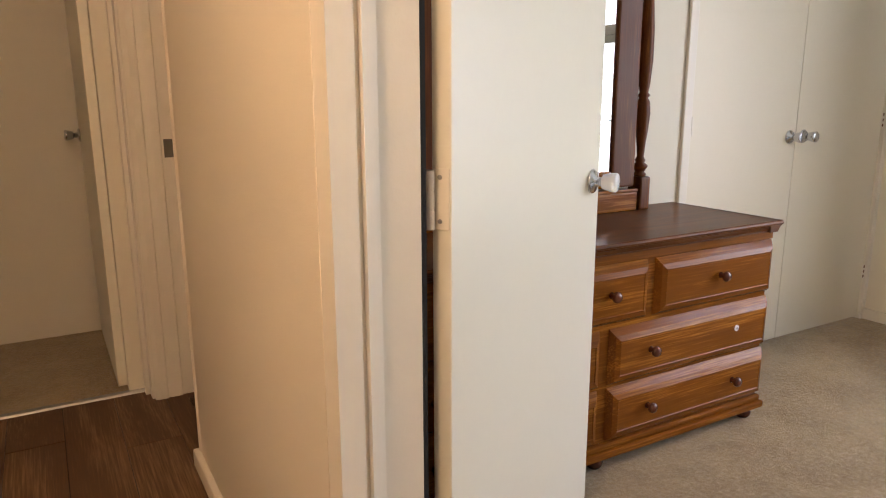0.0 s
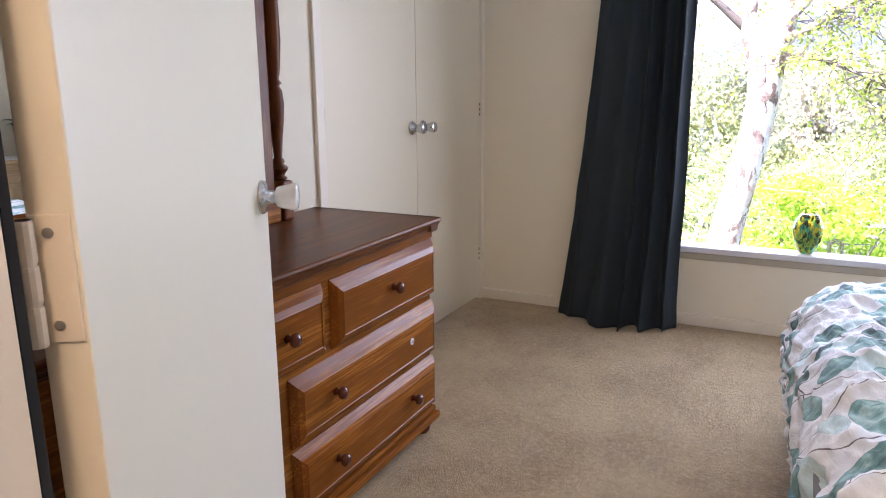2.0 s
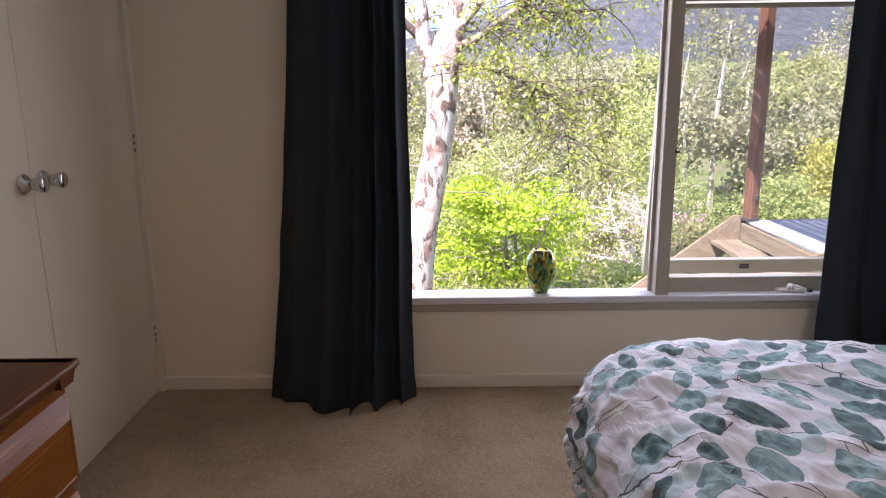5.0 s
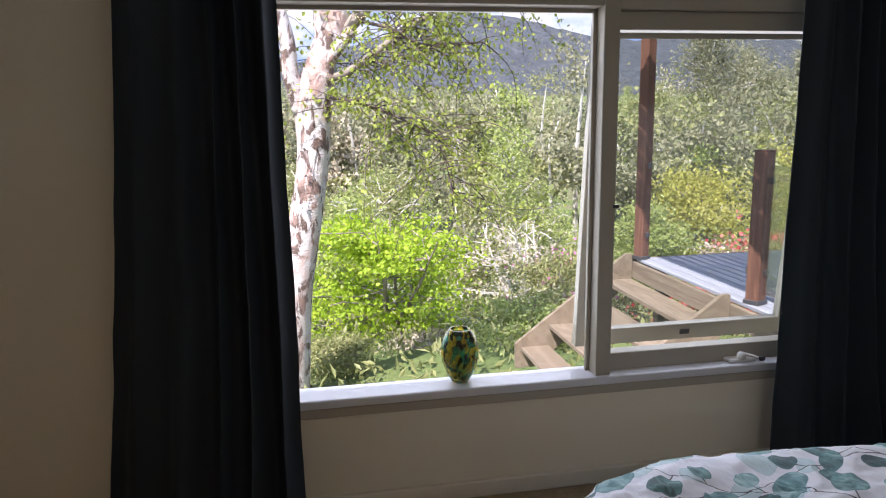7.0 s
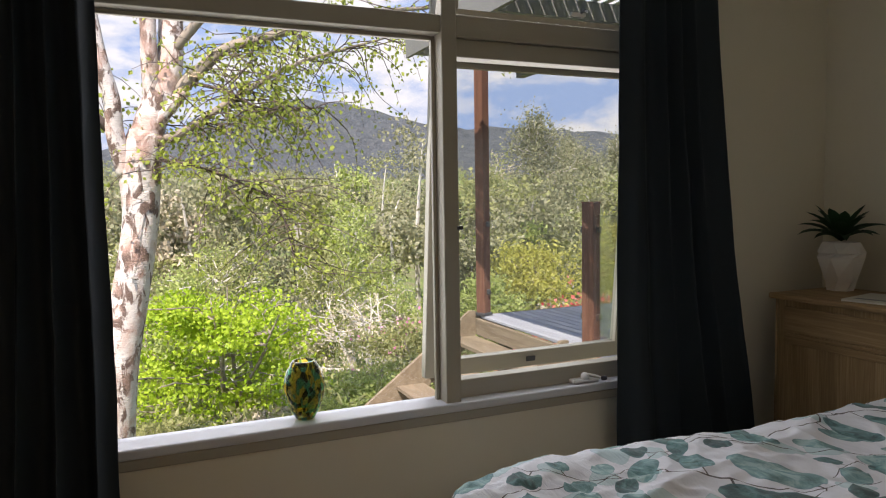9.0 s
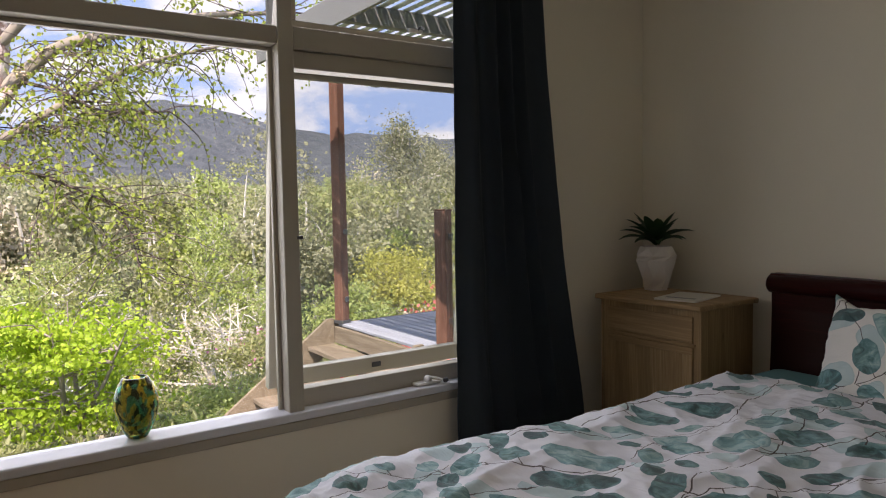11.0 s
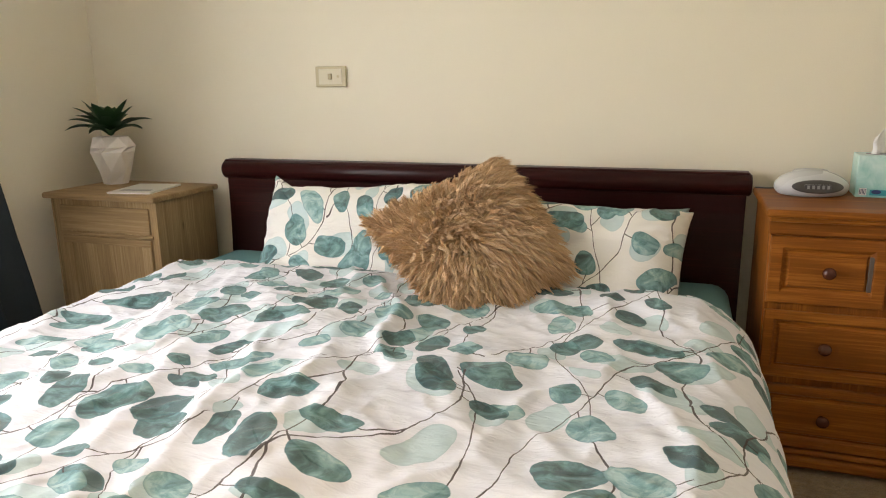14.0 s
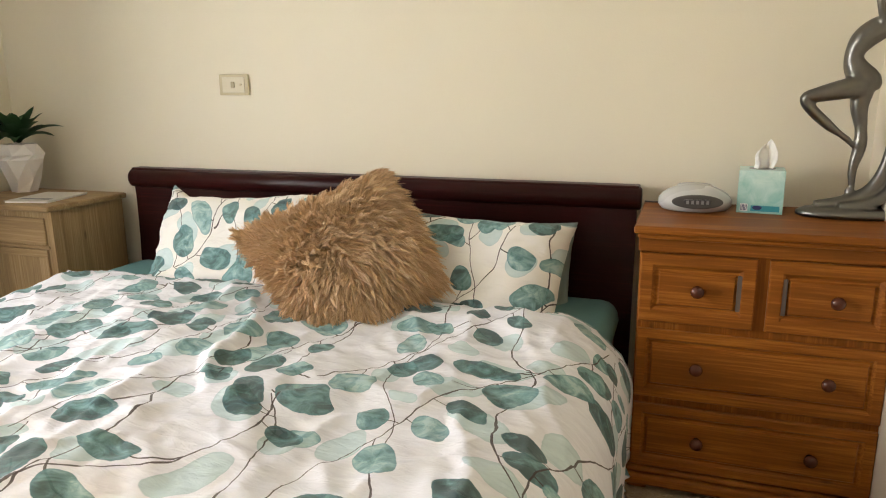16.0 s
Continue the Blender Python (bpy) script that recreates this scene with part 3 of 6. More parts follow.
# hallway floor of vinyl planks
hall_floor = tagged(mesh_ob("floor_hall", box(-0.9, 0.66, -2.0, 2.862, -0.12, -0.008), BLACK), "brown timber-look vinyl planks in the hallway", "floor", kind="structure")
PLANK = wood("brown_vinyl_plank", (0.26, 0.150, 0.080), (0.115, 0.062, 0.033), 1, 0.42, 7.0)
pm = bpy.data.meshes.new("plank")
pb = box(0, 0.177, 0, 0.898, -0.008, 0.0, 0.0015, 1)
pb.to_mesh(pm)
pb.free()
pm.materials.append(PLANK)
for i in range(8):
    for j in range(6):
        y = 2.862 - 0.898 - j * 0.9 + (i * 0.37) % 0.9
        if y + 0.898 < -1.95:
            continue
        o = new("plank", pm)
        o.location = (-0.83 + i * 0.179, max(y, -2.0), 0)
        if y + 0.898 > 2.862:
            o.scale = (1, (2.860 - y) / 0.898, 1)
        elif y < -2.0:
            o.scale = (1, (y + 2.898) / 0.898, 1)
        o.parent = hall_floor
molding("trim_threshold", prism([(2.846, 0.0), (2.852, 0.007), (2.876, 0.009), (2.884, 0.0)], "x", -0.46, 0.395), "thin metal carpet strip in a doorway", STEEL)
molding("trim_threshold_bedroom", prism([(0.555, 0.0), (0.562, 0.006), (0.585, 0.008), (0.595, 0.0)], "y", DY0, DY1), "thin metal carpet strip in the bedroom doorway", STEEL)


# bedroom doorway: stepped linings and mouldings
LIN = [(0.441, -0.036), (0.484, -0.03), (0.486, -0.02), (0.495, -0.018), (0.497, -0.027), (0.515, -0.022), (0.517, -0.008), (0.529, -0.005), (0.531, 0.0), (0.602, 0.003), (0.607, 0.024), (0.607, 0.085), (0.59, 0.09), (0.59, 0.022), (0.441, 0.022)]
molding("trim_door_lining", prism([(x, DY1 + y) for x, y in LIN], "z", 0.0, DZ), "stepped cream painted door lining")
molding("trim_door_lining_latch", box(0.432, 0.60, DY0 - 0.02, DY0, 0, DZ, 0.003), "stepped cream painted door lining")
# black strip added to stand in for the hinge gap's shade
molding("trim_hinge_gap_shade", box(0.6075, 0.615, DY1 + 0.010, DY1 + 0.05, 0.0, DZ), "narrow black strip standing in for the shade in the hinge gap", BLACK)
molding("trim_door_head", box(0.432, 0.60, DY0 - 0.02, DY1 + 0.02, DZ, DZ + 0.03, 0.003), "cream painted door head")
molding("trim_architrave_latch", box(X0, X0 + 0.016, DY0 - 0.085, DY0 - 0.016, 0, DZ + 0.06, 0.004), "cream painted architrave inside the bedroom")
molding("trim_corner", lathe([(0.012, 0.0), (0.012, CEILING)], 12, at=(HALLX + 0.006, HALLEND - 0.004, 0)), "rounded plaster corner of the hallway wall", HALL)

# far doorway at the hallway's end
fr = bmesh.new()
box(0.375, 0.402, 2.755, 2.876, 0, 2.05, 0.003, 1, bm=fr)
box(0.358, 0.380, 2.81, 2.84, 0, 2.05, 0.003, 1, bm=fr)
molding("trim_far_lining", fr, "cream painted lining of the hallway doorway")
molding("trim_far_architrave", prism([(0.385, 2.76), (0.385, 2.742), (0.405, 2.734), (0.43, 2.734), (0.435, 2.742), (0.46, 2.738), (0.485, 2.738), (0.49, 2.746), (0.535, 2.746), (0.54, 2.76)], "z", 0, 2.10), "stepped cream painted architrave at the hallway's end")
strike = thing("strike_plate", (0.513, 2.745, 0.975), "dull steel strike plate on the door lining", "door hardware", -90)
part("plate", box(-0.002, 0.001, -0.016, 0.016, -0.034, 0.034, 0.0008, 1), metal("tarnished_steel", (0.20, 0.18, 0.16), 0.45), strike)
part("latch_hole", box(-0.003, -0.0005, -0.009, 0.005, -0.016, 0.016), BLACK, strike)
part("lip", box(-0.0045, -0.002, 0.006, 0.015, -0.018, 0.018, 0.001, 1), STEEL, strike)


def knob_set(parent_ob, at, face="y", acrylic=False, name="door_knob"):
    """Round rose, neck and knob standing out along -y of the local frame."""
    k = new(name)
    k.parent = parent_ob
    k.matrix_local = at
    rose = lathe([(0.030, 0.0), (0.031, -0.003), (0.027, -0.009), (0.013, -0.012), (0.011, -0.028)], 28, "y")
    rm = mesh_ob("rose", rose, CHROME, True)
    rm.parent = k
    kb = lathe([(0.011, -0.026), (0.017, -0.029), (0.019, -0.034), (0.0235, -0.052), (0.0245, -0.062), (0.021, -0.066), (0.006, -0.0665)], 28, "y")
    km = mesh_ob("knob", kb, ACRYL if acrylic else CHROME, True)
    km.parent = k
    return k


# open bedroom door
door = thing("door_1", (0.662, 0.927, 0.0), "cream painted flush bedroom door standing open", "door", 30.5, kind="structure")
part("leaf", box(0.0, 0.780, 0.0, 0.036, 0.012, 2.03, 0.002, 2), DOORW, door)
knob_set(door, pose(0.720, 0.0, 0.952), acrylic=True)
part("latch_plate", box(0.7795, 0.7815, 0.006, 0.030, 0.905, 0.968), STEEL, door)
for hz in (0.998, 0.22, 1.80):
    h = part("hinge", lathe([(0.0065, -0.048), (0.0065, 0.048)], 12, at=(-0.016, 0.031, hz)), TRIM, door, "painted-over steel butt hinge")
    for a, b in ((-0.048, -0.017), (-0.015, 0.014), (0.016, 0.048)):
        part("knuckle", lathe([(0.0072, a), (0.0078, a + 0.003), (0.0078, b - 0.003), (0.0072, b)], 12, at=(-0.016, 0.031, hz)), TRIM, h)
    part("plate", box(-0.0022, 0.0, 0.003, 0.034, hz - 0.05, hz + 0.05, 0.0007, 1), TRIM, h)
    for sz in (-0.036, 0.036):
        part("screw", lathe([(0.0042, 0.0), (0.0042, -0.0012), (0.002, -0.0016)], 10, "x", at=(-0.0022, 0.02, hz + sz)), STEEL, h)

# wardrobe doors
for nm, x0, x1, kx in (("door_2", CX0 + 0.004, 3.080, 3.036), ("door_3", 3.083, CX1 - 0.003, 3.136)):
    d = thing(nm, (x0, Y1 + 0.004, 0.0), "cream painted flush wardrobe door, closed", "door", kind="structure")
    part("leaf", box(0, x1 - x0, 0.0, 0.034, 0.012, 2.04, 0.002, 2), CLOSET, d)
    knob_set(d, pose(kx - x0, 0.0, 0.975))
    hx = x1 - x0 - 0.002 if nm == "door_3" else 0.012
    for hz in (1.037, 0.258):
        hg = part("hinge", box(hx - 0.006, hx + 0.006, -0.004, 0.0, hz - 0.036, hz + 0.036, 0.001, 1), TRIM, d, "painted steel hinge worn at its screws")
        part("pin", lathe([(0.0042, -0.038), (0.0042, 0.038)], 10, at=(hx, -0.004, hz)), TRIM, hg)
        for sz in (-0.026, 0.0, 0.026):
            part("screw", box(hx - 0.0045, hx + 0.0025, -0.0092, -0.007, hz + sz - 0.007, hz + sz + 0.007), RUST if nm == "door_3" else TRIM, hg)
molding("trim_wardrobe", box(CX0 - 0.045, CX0, Y1 - 0.014, Y1, 0, 2.09, 0.003), "cream painted wardrobe stile")
molding("trim_wardrobe_head", box(CX0, X1, Y1 - 0.014, Y1, 2.045, 2.09, 0.003), "cream painted wardrobe head")
molding("trim_corner_bead", prism([(3.772, 1.95), (3.772, 1.938), (3.783, 1.934), (3.80, 1.934), (3.80, 1.95)], "z", 0, CEILING), "cream painted corner bead")

# far room's cupboard door
fd = thing("door_4", (0.304, 3.745, 0), "cream flush door swung open against the far room's wall", "door", -90, kind="structure")
part("leaf", box(0, 0.82, -0.035, 0.0, 0.012, 2.04, 0.002, 1), DOORW, fd)
knob_set(fd, pose(0.055, -0.035, 0.988))

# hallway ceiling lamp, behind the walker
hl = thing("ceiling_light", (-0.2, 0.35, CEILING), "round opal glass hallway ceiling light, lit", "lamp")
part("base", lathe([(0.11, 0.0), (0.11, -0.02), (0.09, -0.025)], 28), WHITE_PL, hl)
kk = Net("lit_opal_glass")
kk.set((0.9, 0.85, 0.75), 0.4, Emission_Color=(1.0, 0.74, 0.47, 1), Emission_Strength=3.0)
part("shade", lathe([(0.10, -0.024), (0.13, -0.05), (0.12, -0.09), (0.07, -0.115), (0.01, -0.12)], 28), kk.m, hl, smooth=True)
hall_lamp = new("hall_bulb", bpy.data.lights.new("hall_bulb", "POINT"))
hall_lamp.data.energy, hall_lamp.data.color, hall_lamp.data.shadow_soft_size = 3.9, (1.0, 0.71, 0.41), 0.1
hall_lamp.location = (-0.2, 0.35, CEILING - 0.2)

# ---- the window ----
win = thing("window_1", (3.80, 0.04, 0.385), "large painted timber window with an open awning sash", "window", kind="structure")
WX = 3.80


def wpart(name, b, mat=WINP, label="", parent=None):
    """A part given in the room's own coordinates."""
    bmesh.ops.translate(b, verts=b.verts, vec=(-3.80, -0.04, -0.385))
    return part(name, b, mat, parent or win, label)


wpart("window_sill", box(WX - 0.022, 3.90, WY0 - 0.03, WY1 + 0.03, 0.366, 0.396, 0.006), SILLP, "white painted timber sill")
wpart("apron", box(WX - 0.014, WX + 0.002, WY0 - 0.02, WY1 + 0.02, 0.332, 0.365, 0.004))
MY0, MY1 = -0.160, -0.106
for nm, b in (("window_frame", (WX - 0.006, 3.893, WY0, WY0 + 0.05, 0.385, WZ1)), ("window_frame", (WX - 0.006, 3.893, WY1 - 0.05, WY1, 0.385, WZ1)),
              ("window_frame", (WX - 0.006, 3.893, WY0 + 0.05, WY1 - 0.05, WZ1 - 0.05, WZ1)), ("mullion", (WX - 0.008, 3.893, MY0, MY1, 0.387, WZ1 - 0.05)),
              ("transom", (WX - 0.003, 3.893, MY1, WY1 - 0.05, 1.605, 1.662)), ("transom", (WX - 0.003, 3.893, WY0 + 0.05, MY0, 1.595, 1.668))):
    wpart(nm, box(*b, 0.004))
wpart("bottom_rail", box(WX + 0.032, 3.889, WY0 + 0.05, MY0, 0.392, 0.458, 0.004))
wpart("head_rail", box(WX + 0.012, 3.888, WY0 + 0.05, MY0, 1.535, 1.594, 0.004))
wpart("glazing_bead", box(3.848, 3.866, MY1, MY1 + 0.014, 0.387, 1.604, 0.003))
wpart("glazing_bead", box(3.848, 3.866, MY1 + 0.014, WY1 - 0.05, 1.590, 1.604, 0.003))
for b in ((3.868, 3.872, MY1, WY1 - 0.05, 0.387, 1.604), (3.868, 3.872, MY1, WY1 - 0.05, 1.663, WZ1 - 0.05)):
    g = wpart("pane", box(*b), GLASS)
    g.visible_shadow = False
# open awning sash, hinged at its head
sash = new("sash")
sash.parent = win
SW0, SW1, SH = -0.995, -0.118, 1.150
sash.matrix_local = pose(3.914 - 3.80, -0.04, 1.570 - 0.385, 0, -6.0, 0)
S_BAR = 0.044
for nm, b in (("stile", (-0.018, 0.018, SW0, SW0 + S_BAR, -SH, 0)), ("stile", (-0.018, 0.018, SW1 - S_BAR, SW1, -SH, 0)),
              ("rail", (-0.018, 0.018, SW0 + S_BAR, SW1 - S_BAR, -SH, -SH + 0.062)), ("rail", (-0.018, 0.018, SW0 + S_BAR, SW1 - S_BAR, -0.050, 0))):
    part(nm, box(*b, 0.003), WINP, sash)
part("pane", box(-0.002, 0.002, SW0 + S_BAR, SW1 - S_BAR, -SH + 0.062, -0.050), MILKY, sash).visible_shadow = False
part("sash_pull", box(-0.024, -0.018, -0.575, -0.535, -SH + 0.022, -SH + 0.042, 0.002), DARKPL, sash)
# upper awning sash, shut
for b in ((3.86, 3.90, WY0 + 0.05, MY0, 1.669, 1.705), (3.86, 3.90, WY0 + 0.05, WY0 + 0.09, 1.706, WZ1 - 0.05), (3.86, 3.90, MY0 - 0.04, MY0, 1.706, WZ1 - 0.05)):
    wpart("upper_sash", box(*b, 0.003))
wpart("pane", box(3.878, 3.882, WY0 + 0.09, MY0 - 0.04, 1.706, WZ1 - 0.05), GLASS).visible_shadow = False
wpart("catch", box(WX - 0.022, WX - 0.008, -0.168, -0.150, 0.972, 0.984, 0.002), DARKPL, "small black window catch")
# winder stay on the lower sash
stay = new("winder")
stay.parent = win
stay.matrix_local = pose(3.81 - 3.80, -0.665 - 0.04, 0.397 - 0.385)
part("winder_box", box(-0.012, 0.028, -0.055, 0.055, 0.0, 0.014, 0.005), WHITE_PL, stay)
part("winder_boss", lathe([(0.016, 0.012), (0.015, 0.026), (0.010, 0.034), (0.003, 0.036)], 18), WHITE_PL, stay, smooth=True)
part("winder_arm", tube([(0, 0, 0.03, 0.006), (-0.014, -0.03, 0.024, 0.0055), (-0.022, -0.052, 0.016, 0.005)], 10), WHITE_PL, stay, smooth=True)
part("winder_grip", lathe([(0.008, 0.0), (0.009, 0.006), (0.008, 0.016), (0.002, 0.018)], 14, "y", at=(-0.024, -0.075, 0.013)), DARKPL, stay)
part("latch", box(3.842 - 3.81, 3.856 - 3.81, -0.03, 0.03, 1.708 - 0.389, 1.722 - 0.389, 0.003), WHITE_PL, stay)
part("latch_lever", tube([(0.035, -0.01, 1.331, 0.005), (0.02, -0.012, 1.338, 0.004), (0.008, -0.02, 1.330, 0.004)], 8), DARKPL, stay)


# curtains
def curtain(name, top, bottom, folds, seed, lean, hem, x=3.705):
    """Hanging cloth with deep folds, from the rod to its hem; top and bottom give the edges along y."""
    rng = np.random.default_rng(seed)
    n, m = 150, 90
    U, V = np.meshgrid(np.linspace(0, 1, n), np.linspace(0, 1, m), indexing="ij")
    ease = V ** 1.6
    ya = top[0] + (bottom[0] - top[0]) * ease
    yb = top[1] + (bottom[1] - top[1]) * ease
    ph = rng.uniform(0, 6.28, 4)
    wu = U + 0.045 * np.sin(2 * np.pi * U * 1.3 + ph[0]) + 0.02 * np.sin(2 * np.pi * U * 3.1 + ph[1]) * V
    phase = 2 * np.pi * folds * wu
    deep = (0.020 + 0.016 * V) * (0.75 + 0.5 * np.sin(2 * np.pi * U * 0.9 + ph[3]))
    Xc = x + deep * np.sin(phase + 0.5 * np.sin(V * 3 + ph[1])) + 0.012 * np.sin(2 * np.pi * U * 1.5 + ph[2] + V * 2.2) * V - lean * V ** 3 * (0.25 + 0.75 * np.sin(np.pi * np.clip(U * 1.1, 0, 1)) ** 0.8) * (0.55 + 0.75 * U)
    Xc += 0.008 * fbm(U, V, seed, 3, 2.5) * V
    Yc = ya + (yb - ya) * U + 0.010 * np.cos(phase) * (0.5 + V) + 0.006 * fbm(V, U, seed + 5, 3, 3.0) * V
    Z = 2.20 + (hem - 2.20) * V + 0.012 * np.sin(phase * 0.5 + ph[3]) * V ** 6
    th = thing(name, (x, (top[0] + top[1]) / 2, 0.0), "floor-length charcoal grey curtain hanging in folds", "curtain", group="curtains at the window")
    P = np.stack([Xc - x, Yc - (top[0] + top[1]) / 2, Z], -1)
    ob = from_grid("drape", P, CURTAIN, th)
    so = ob.modifiers.new("cloth", "SOLIDIFY")
    so.thickness = 0.0025
    for i in range(folds + 1):
        part("ring", lathe([(0.016, -0.004), (0.019, -0.002), (0.019, 0.002), (0.016, 0.004)], 16, "y", at=(0, (top[1] - top[0]) * (i / folds - 0.5), 2.215)), STEEL, th)
    return th


curtain("curtain", (1.280, 0.884), (1.470, 0.874), 5, 3, 0.15, 0.004)
curtain("curtain", (-0.745, -1.155), (-0.725, -1.425), 5, 8, 0.05, 0.004)
rod = thing("curtain_rod", (3.705, 0.0, 2.235), "dark metal curtain rod above the window", "curtain rod")
part("pole", lathe([(0.011, -1.42), (0.011, 1.45)], 16, "y"), STEEL, rod)
for yy in (-1.42, 1.45):
    part("finial", lathe([(0.004, -0.025), (0.02, -0.012), (0.022, 0.0), (0.02, 0.012), (0.004, 0.025)], 16, "y", at=(0, yy, 0)), STEEL, rod, smooth=True)
for yy in (-1.30, 1.34):
    part("bracket", box(0.0, 0.096, yy - 0.012, yy + 0.012, -0.02, 0.0, 0.003), STEEL, rod)


# ---- furniture ----
def raised_front(x0, x1, z0, z1, y, lip=0.016, inset=0.022, top=0.0):
    """Drawer front with a sloping raised field, facing -y."""
    b = bmesh.new()
    t = inset + top

    def ring(px0, px1, pz0, pz1, py):
        return [b.verts.new(p) for p in ((px0, py, pz0), (px1, py, pz0), (px1, py, pz1), (px0, py, pz1))]
    r0, r1 = ring(x0, x1, z0, z1, y + 0.012), ring(x0, x1, z0, z1, y)
    r2 = ring(x0 + inset * 0.45, x1 - inset * 0.45, z0 + inset * 0.45, z1 - t * 0.55, y - lip * 0.72)
    r3 = ring(x0 + inset, x1 - inset, z0 + inset, z1 - t, y - lip)
    r4 = ring(x0 + inset + 0.0025, x1 - inset - 0.0025, z0 + inset + 0.0025, z1 - t - 0.0025, y - lip + 0.002)
    for a, c in zip((r0, r1, r2, r3), (r1, r2, r3, r4)):
        for i in range(4):
            b.faces.new((a[i], a[(i + 1) % 4], c[(i + 1) % 4], c[i]))
    b.faces.new(r4)
    b.faces.new(r0)
    return b


def sunk_front(x0, x1, z0, z1, y, w=0.022, deep=0.010):
    """Drawer front whose framed field is sunk and raised again, facing -y."""
    b = bmesh.new()
    rings = []
    for ins, dy in ((0, 0.014), (0, -0.004), (0.003, -0.007), (w * 0.75, -0.007), (w, deep * 0.25), (w + 0.005, deep * 0.25), (w + 0.010, -0.004)):
        rings.append([b.verts.new(p) for p in ((x0 + ins, y + dy, z0 + ins), (x1 - ins, y + dy, z0 + ins), (x1 - ins, y + dy, z1 - ins), (x0 + ins, y + dy, z1 - ins))])
    for a, c in zip(rings, rings[1:]):
        for i in range(4):
            b.faces.new((a[i], a[(i + 1) % 4], c[(i + 1) % 4], c[i]))
    b.faces.new(rings[-1])
    b.faces.new(rings[0])
    return b


def pull(x, y, z, r=0.017):
    return lathe([(r * 0.62, 0.0), (r * 0.42, -0.008), (r * 0.5, -0.014), (r * 0.95, -0.019), (r, -0.025), (r * 0.8, -0.032), (r * 0.25, -0.035)], 20, "y", at=(x, y, z))


def dressing_table():
    """Wide stained-pine dresser with a swing mirror between turned posts. Local x along the wall, front towards -y."""
    W, D = 1.54, 0.476
    d = thing("dresser", (1.524, 1.460, 0.0), "reddish-brown stained pine dresser with turned mirror posts against the wall", "dresser")
    d.scale = (1, 1, 1.036)
    h = W / 2
    part("carcass", box(-h + 0.012, h - 0.012, 0.018, D - 0.01, 0.085, 0.678, 0.002, 1), PINE_D, d)
    edge = [(0.0, 0.714), (-0.020, 0.714), (-0.026, 0.711), (-0.028, 0.706), (-0.026, 0.701), (-0.020, 0.699), (-0.019, 0.696), (-0.014, 0.693), (-0.009, 0.688), (-0.007, 0.682), (-0.002, 0.680), (-0.002, 0.676), (0.02, 0.676)]
    edge = [(a * 0.7 if a < 0 else a, z) for a, z in edge]
    top = prism([(D - 0.004, 0.676), (D, 0.714)] + edge, "x", -h, h)
    for sx in (-1, 1):
        side = prism([(sx * (h - 0.02 - a), z) for a, z in edge] + [(sx * (h - 0.06), 0.676), (sx * (h - 0.06), 0.713)], "y", -0.014, D - 0.002)
        join(top, side)
    part("top", top, PINE_TOP, d, "dark polished dresser top")
    pl = box(-h - 0.006, h + 0.006, -0.008, D - 0.01, 0.040, 0.064, 0.006, 2)
    box(-h + 0.002, h - 0.002, 0.004, D - 0.012, 0.0642, 0.085, 0.006, 2, bm=pl)
    part("plinth", pl, PINE_D, d)
    part("frieze", box(-h + 0.008, h - 0.008, 0.010, 0.018, 0.648, 0.677, 0.002, 1), PINE_D, d)
    rows = [(-0.762, -0.200, 0.465, 0.645), (-0.165, 0.165, 0.465, 0.645), (0.200, 0.762, 0.465, 0.645),
            (-0.762, -0.020, 0.272, 0.448), (0.020, 0.762, 0.272, 0.448), (-0.762, -0.020, 0.092, 0.262), (0.020, 0.762, 0.092, 0.262)]
    for x0, x1, z0, z1 in rows:
        f = part("drawer", raised_front(x0, x1, z0, z1, 0.016, 0.024, 0.030, 0.006), PINE_D, d)
        zc = (z0 + z1) / 2 + 0.005
        if x1 - x0 < 0.6:
            spots = [(x0 + x1) / 2]
        else:
            spots = [x0 + 0.158, x1 - 0.177]
        for s in spots:
            if x0 > 0 and 0.25 < z0 < 0.3 and s == spots[1]:
                part("screw_plate", lathe([(0.0105, 0.0), (0.0105, -0.002), (0.004, -0.003)], 16, "y", at=(s, -0.0075, zc)), WHITE_PL, f, "pale bare patch with a screw where a knob is missing")
                part("screw", lathe([(0.004, 0.0), (0.0035, -0.004), (0.001, -0.0045)], 10, "y", at=(s, -0.0102, zc)), STEEL, f)
            else:
                part("knob", pull(s, -0.0075, zc), PINE_DK, f, "dark turned wooden knob", True)
    for fx in (-h + 0.05, 0.0, h - 0.05):
        for fy in (0.035, D - 0.06):
            part("foot", lathe([(0.018, 0.0), (0.026, 0.010), (0.028, 0.022), (0.020, 0.034), (0.024, 0.040)], 18, at=(fx, fy, 0)), PINE_DK, d, smooth=True)
    # mirror posts and the mirror
    for s in (-1, 1):
        px = s * 0.520
        foot = box(px - 0.026, px + 0.026, 0.385, 0.455, 0.7142, 0.835, 0.008, 2)
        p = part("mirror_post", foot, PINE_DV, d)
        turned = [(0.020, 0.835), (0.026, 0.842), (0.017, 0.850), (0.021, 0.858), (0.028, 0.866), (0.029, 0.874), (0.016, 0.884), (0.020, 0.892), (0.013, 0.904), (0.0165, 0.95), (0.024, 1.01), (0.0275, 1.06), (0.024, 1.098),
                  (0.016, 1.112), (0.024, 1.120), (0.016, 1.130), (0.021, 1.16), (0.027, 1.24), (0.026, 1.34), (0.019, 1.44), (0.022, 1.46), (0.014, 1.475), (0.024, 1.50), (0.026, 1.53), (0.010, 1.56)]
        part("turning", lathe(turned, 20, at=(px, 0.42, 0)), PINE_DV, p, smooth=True)
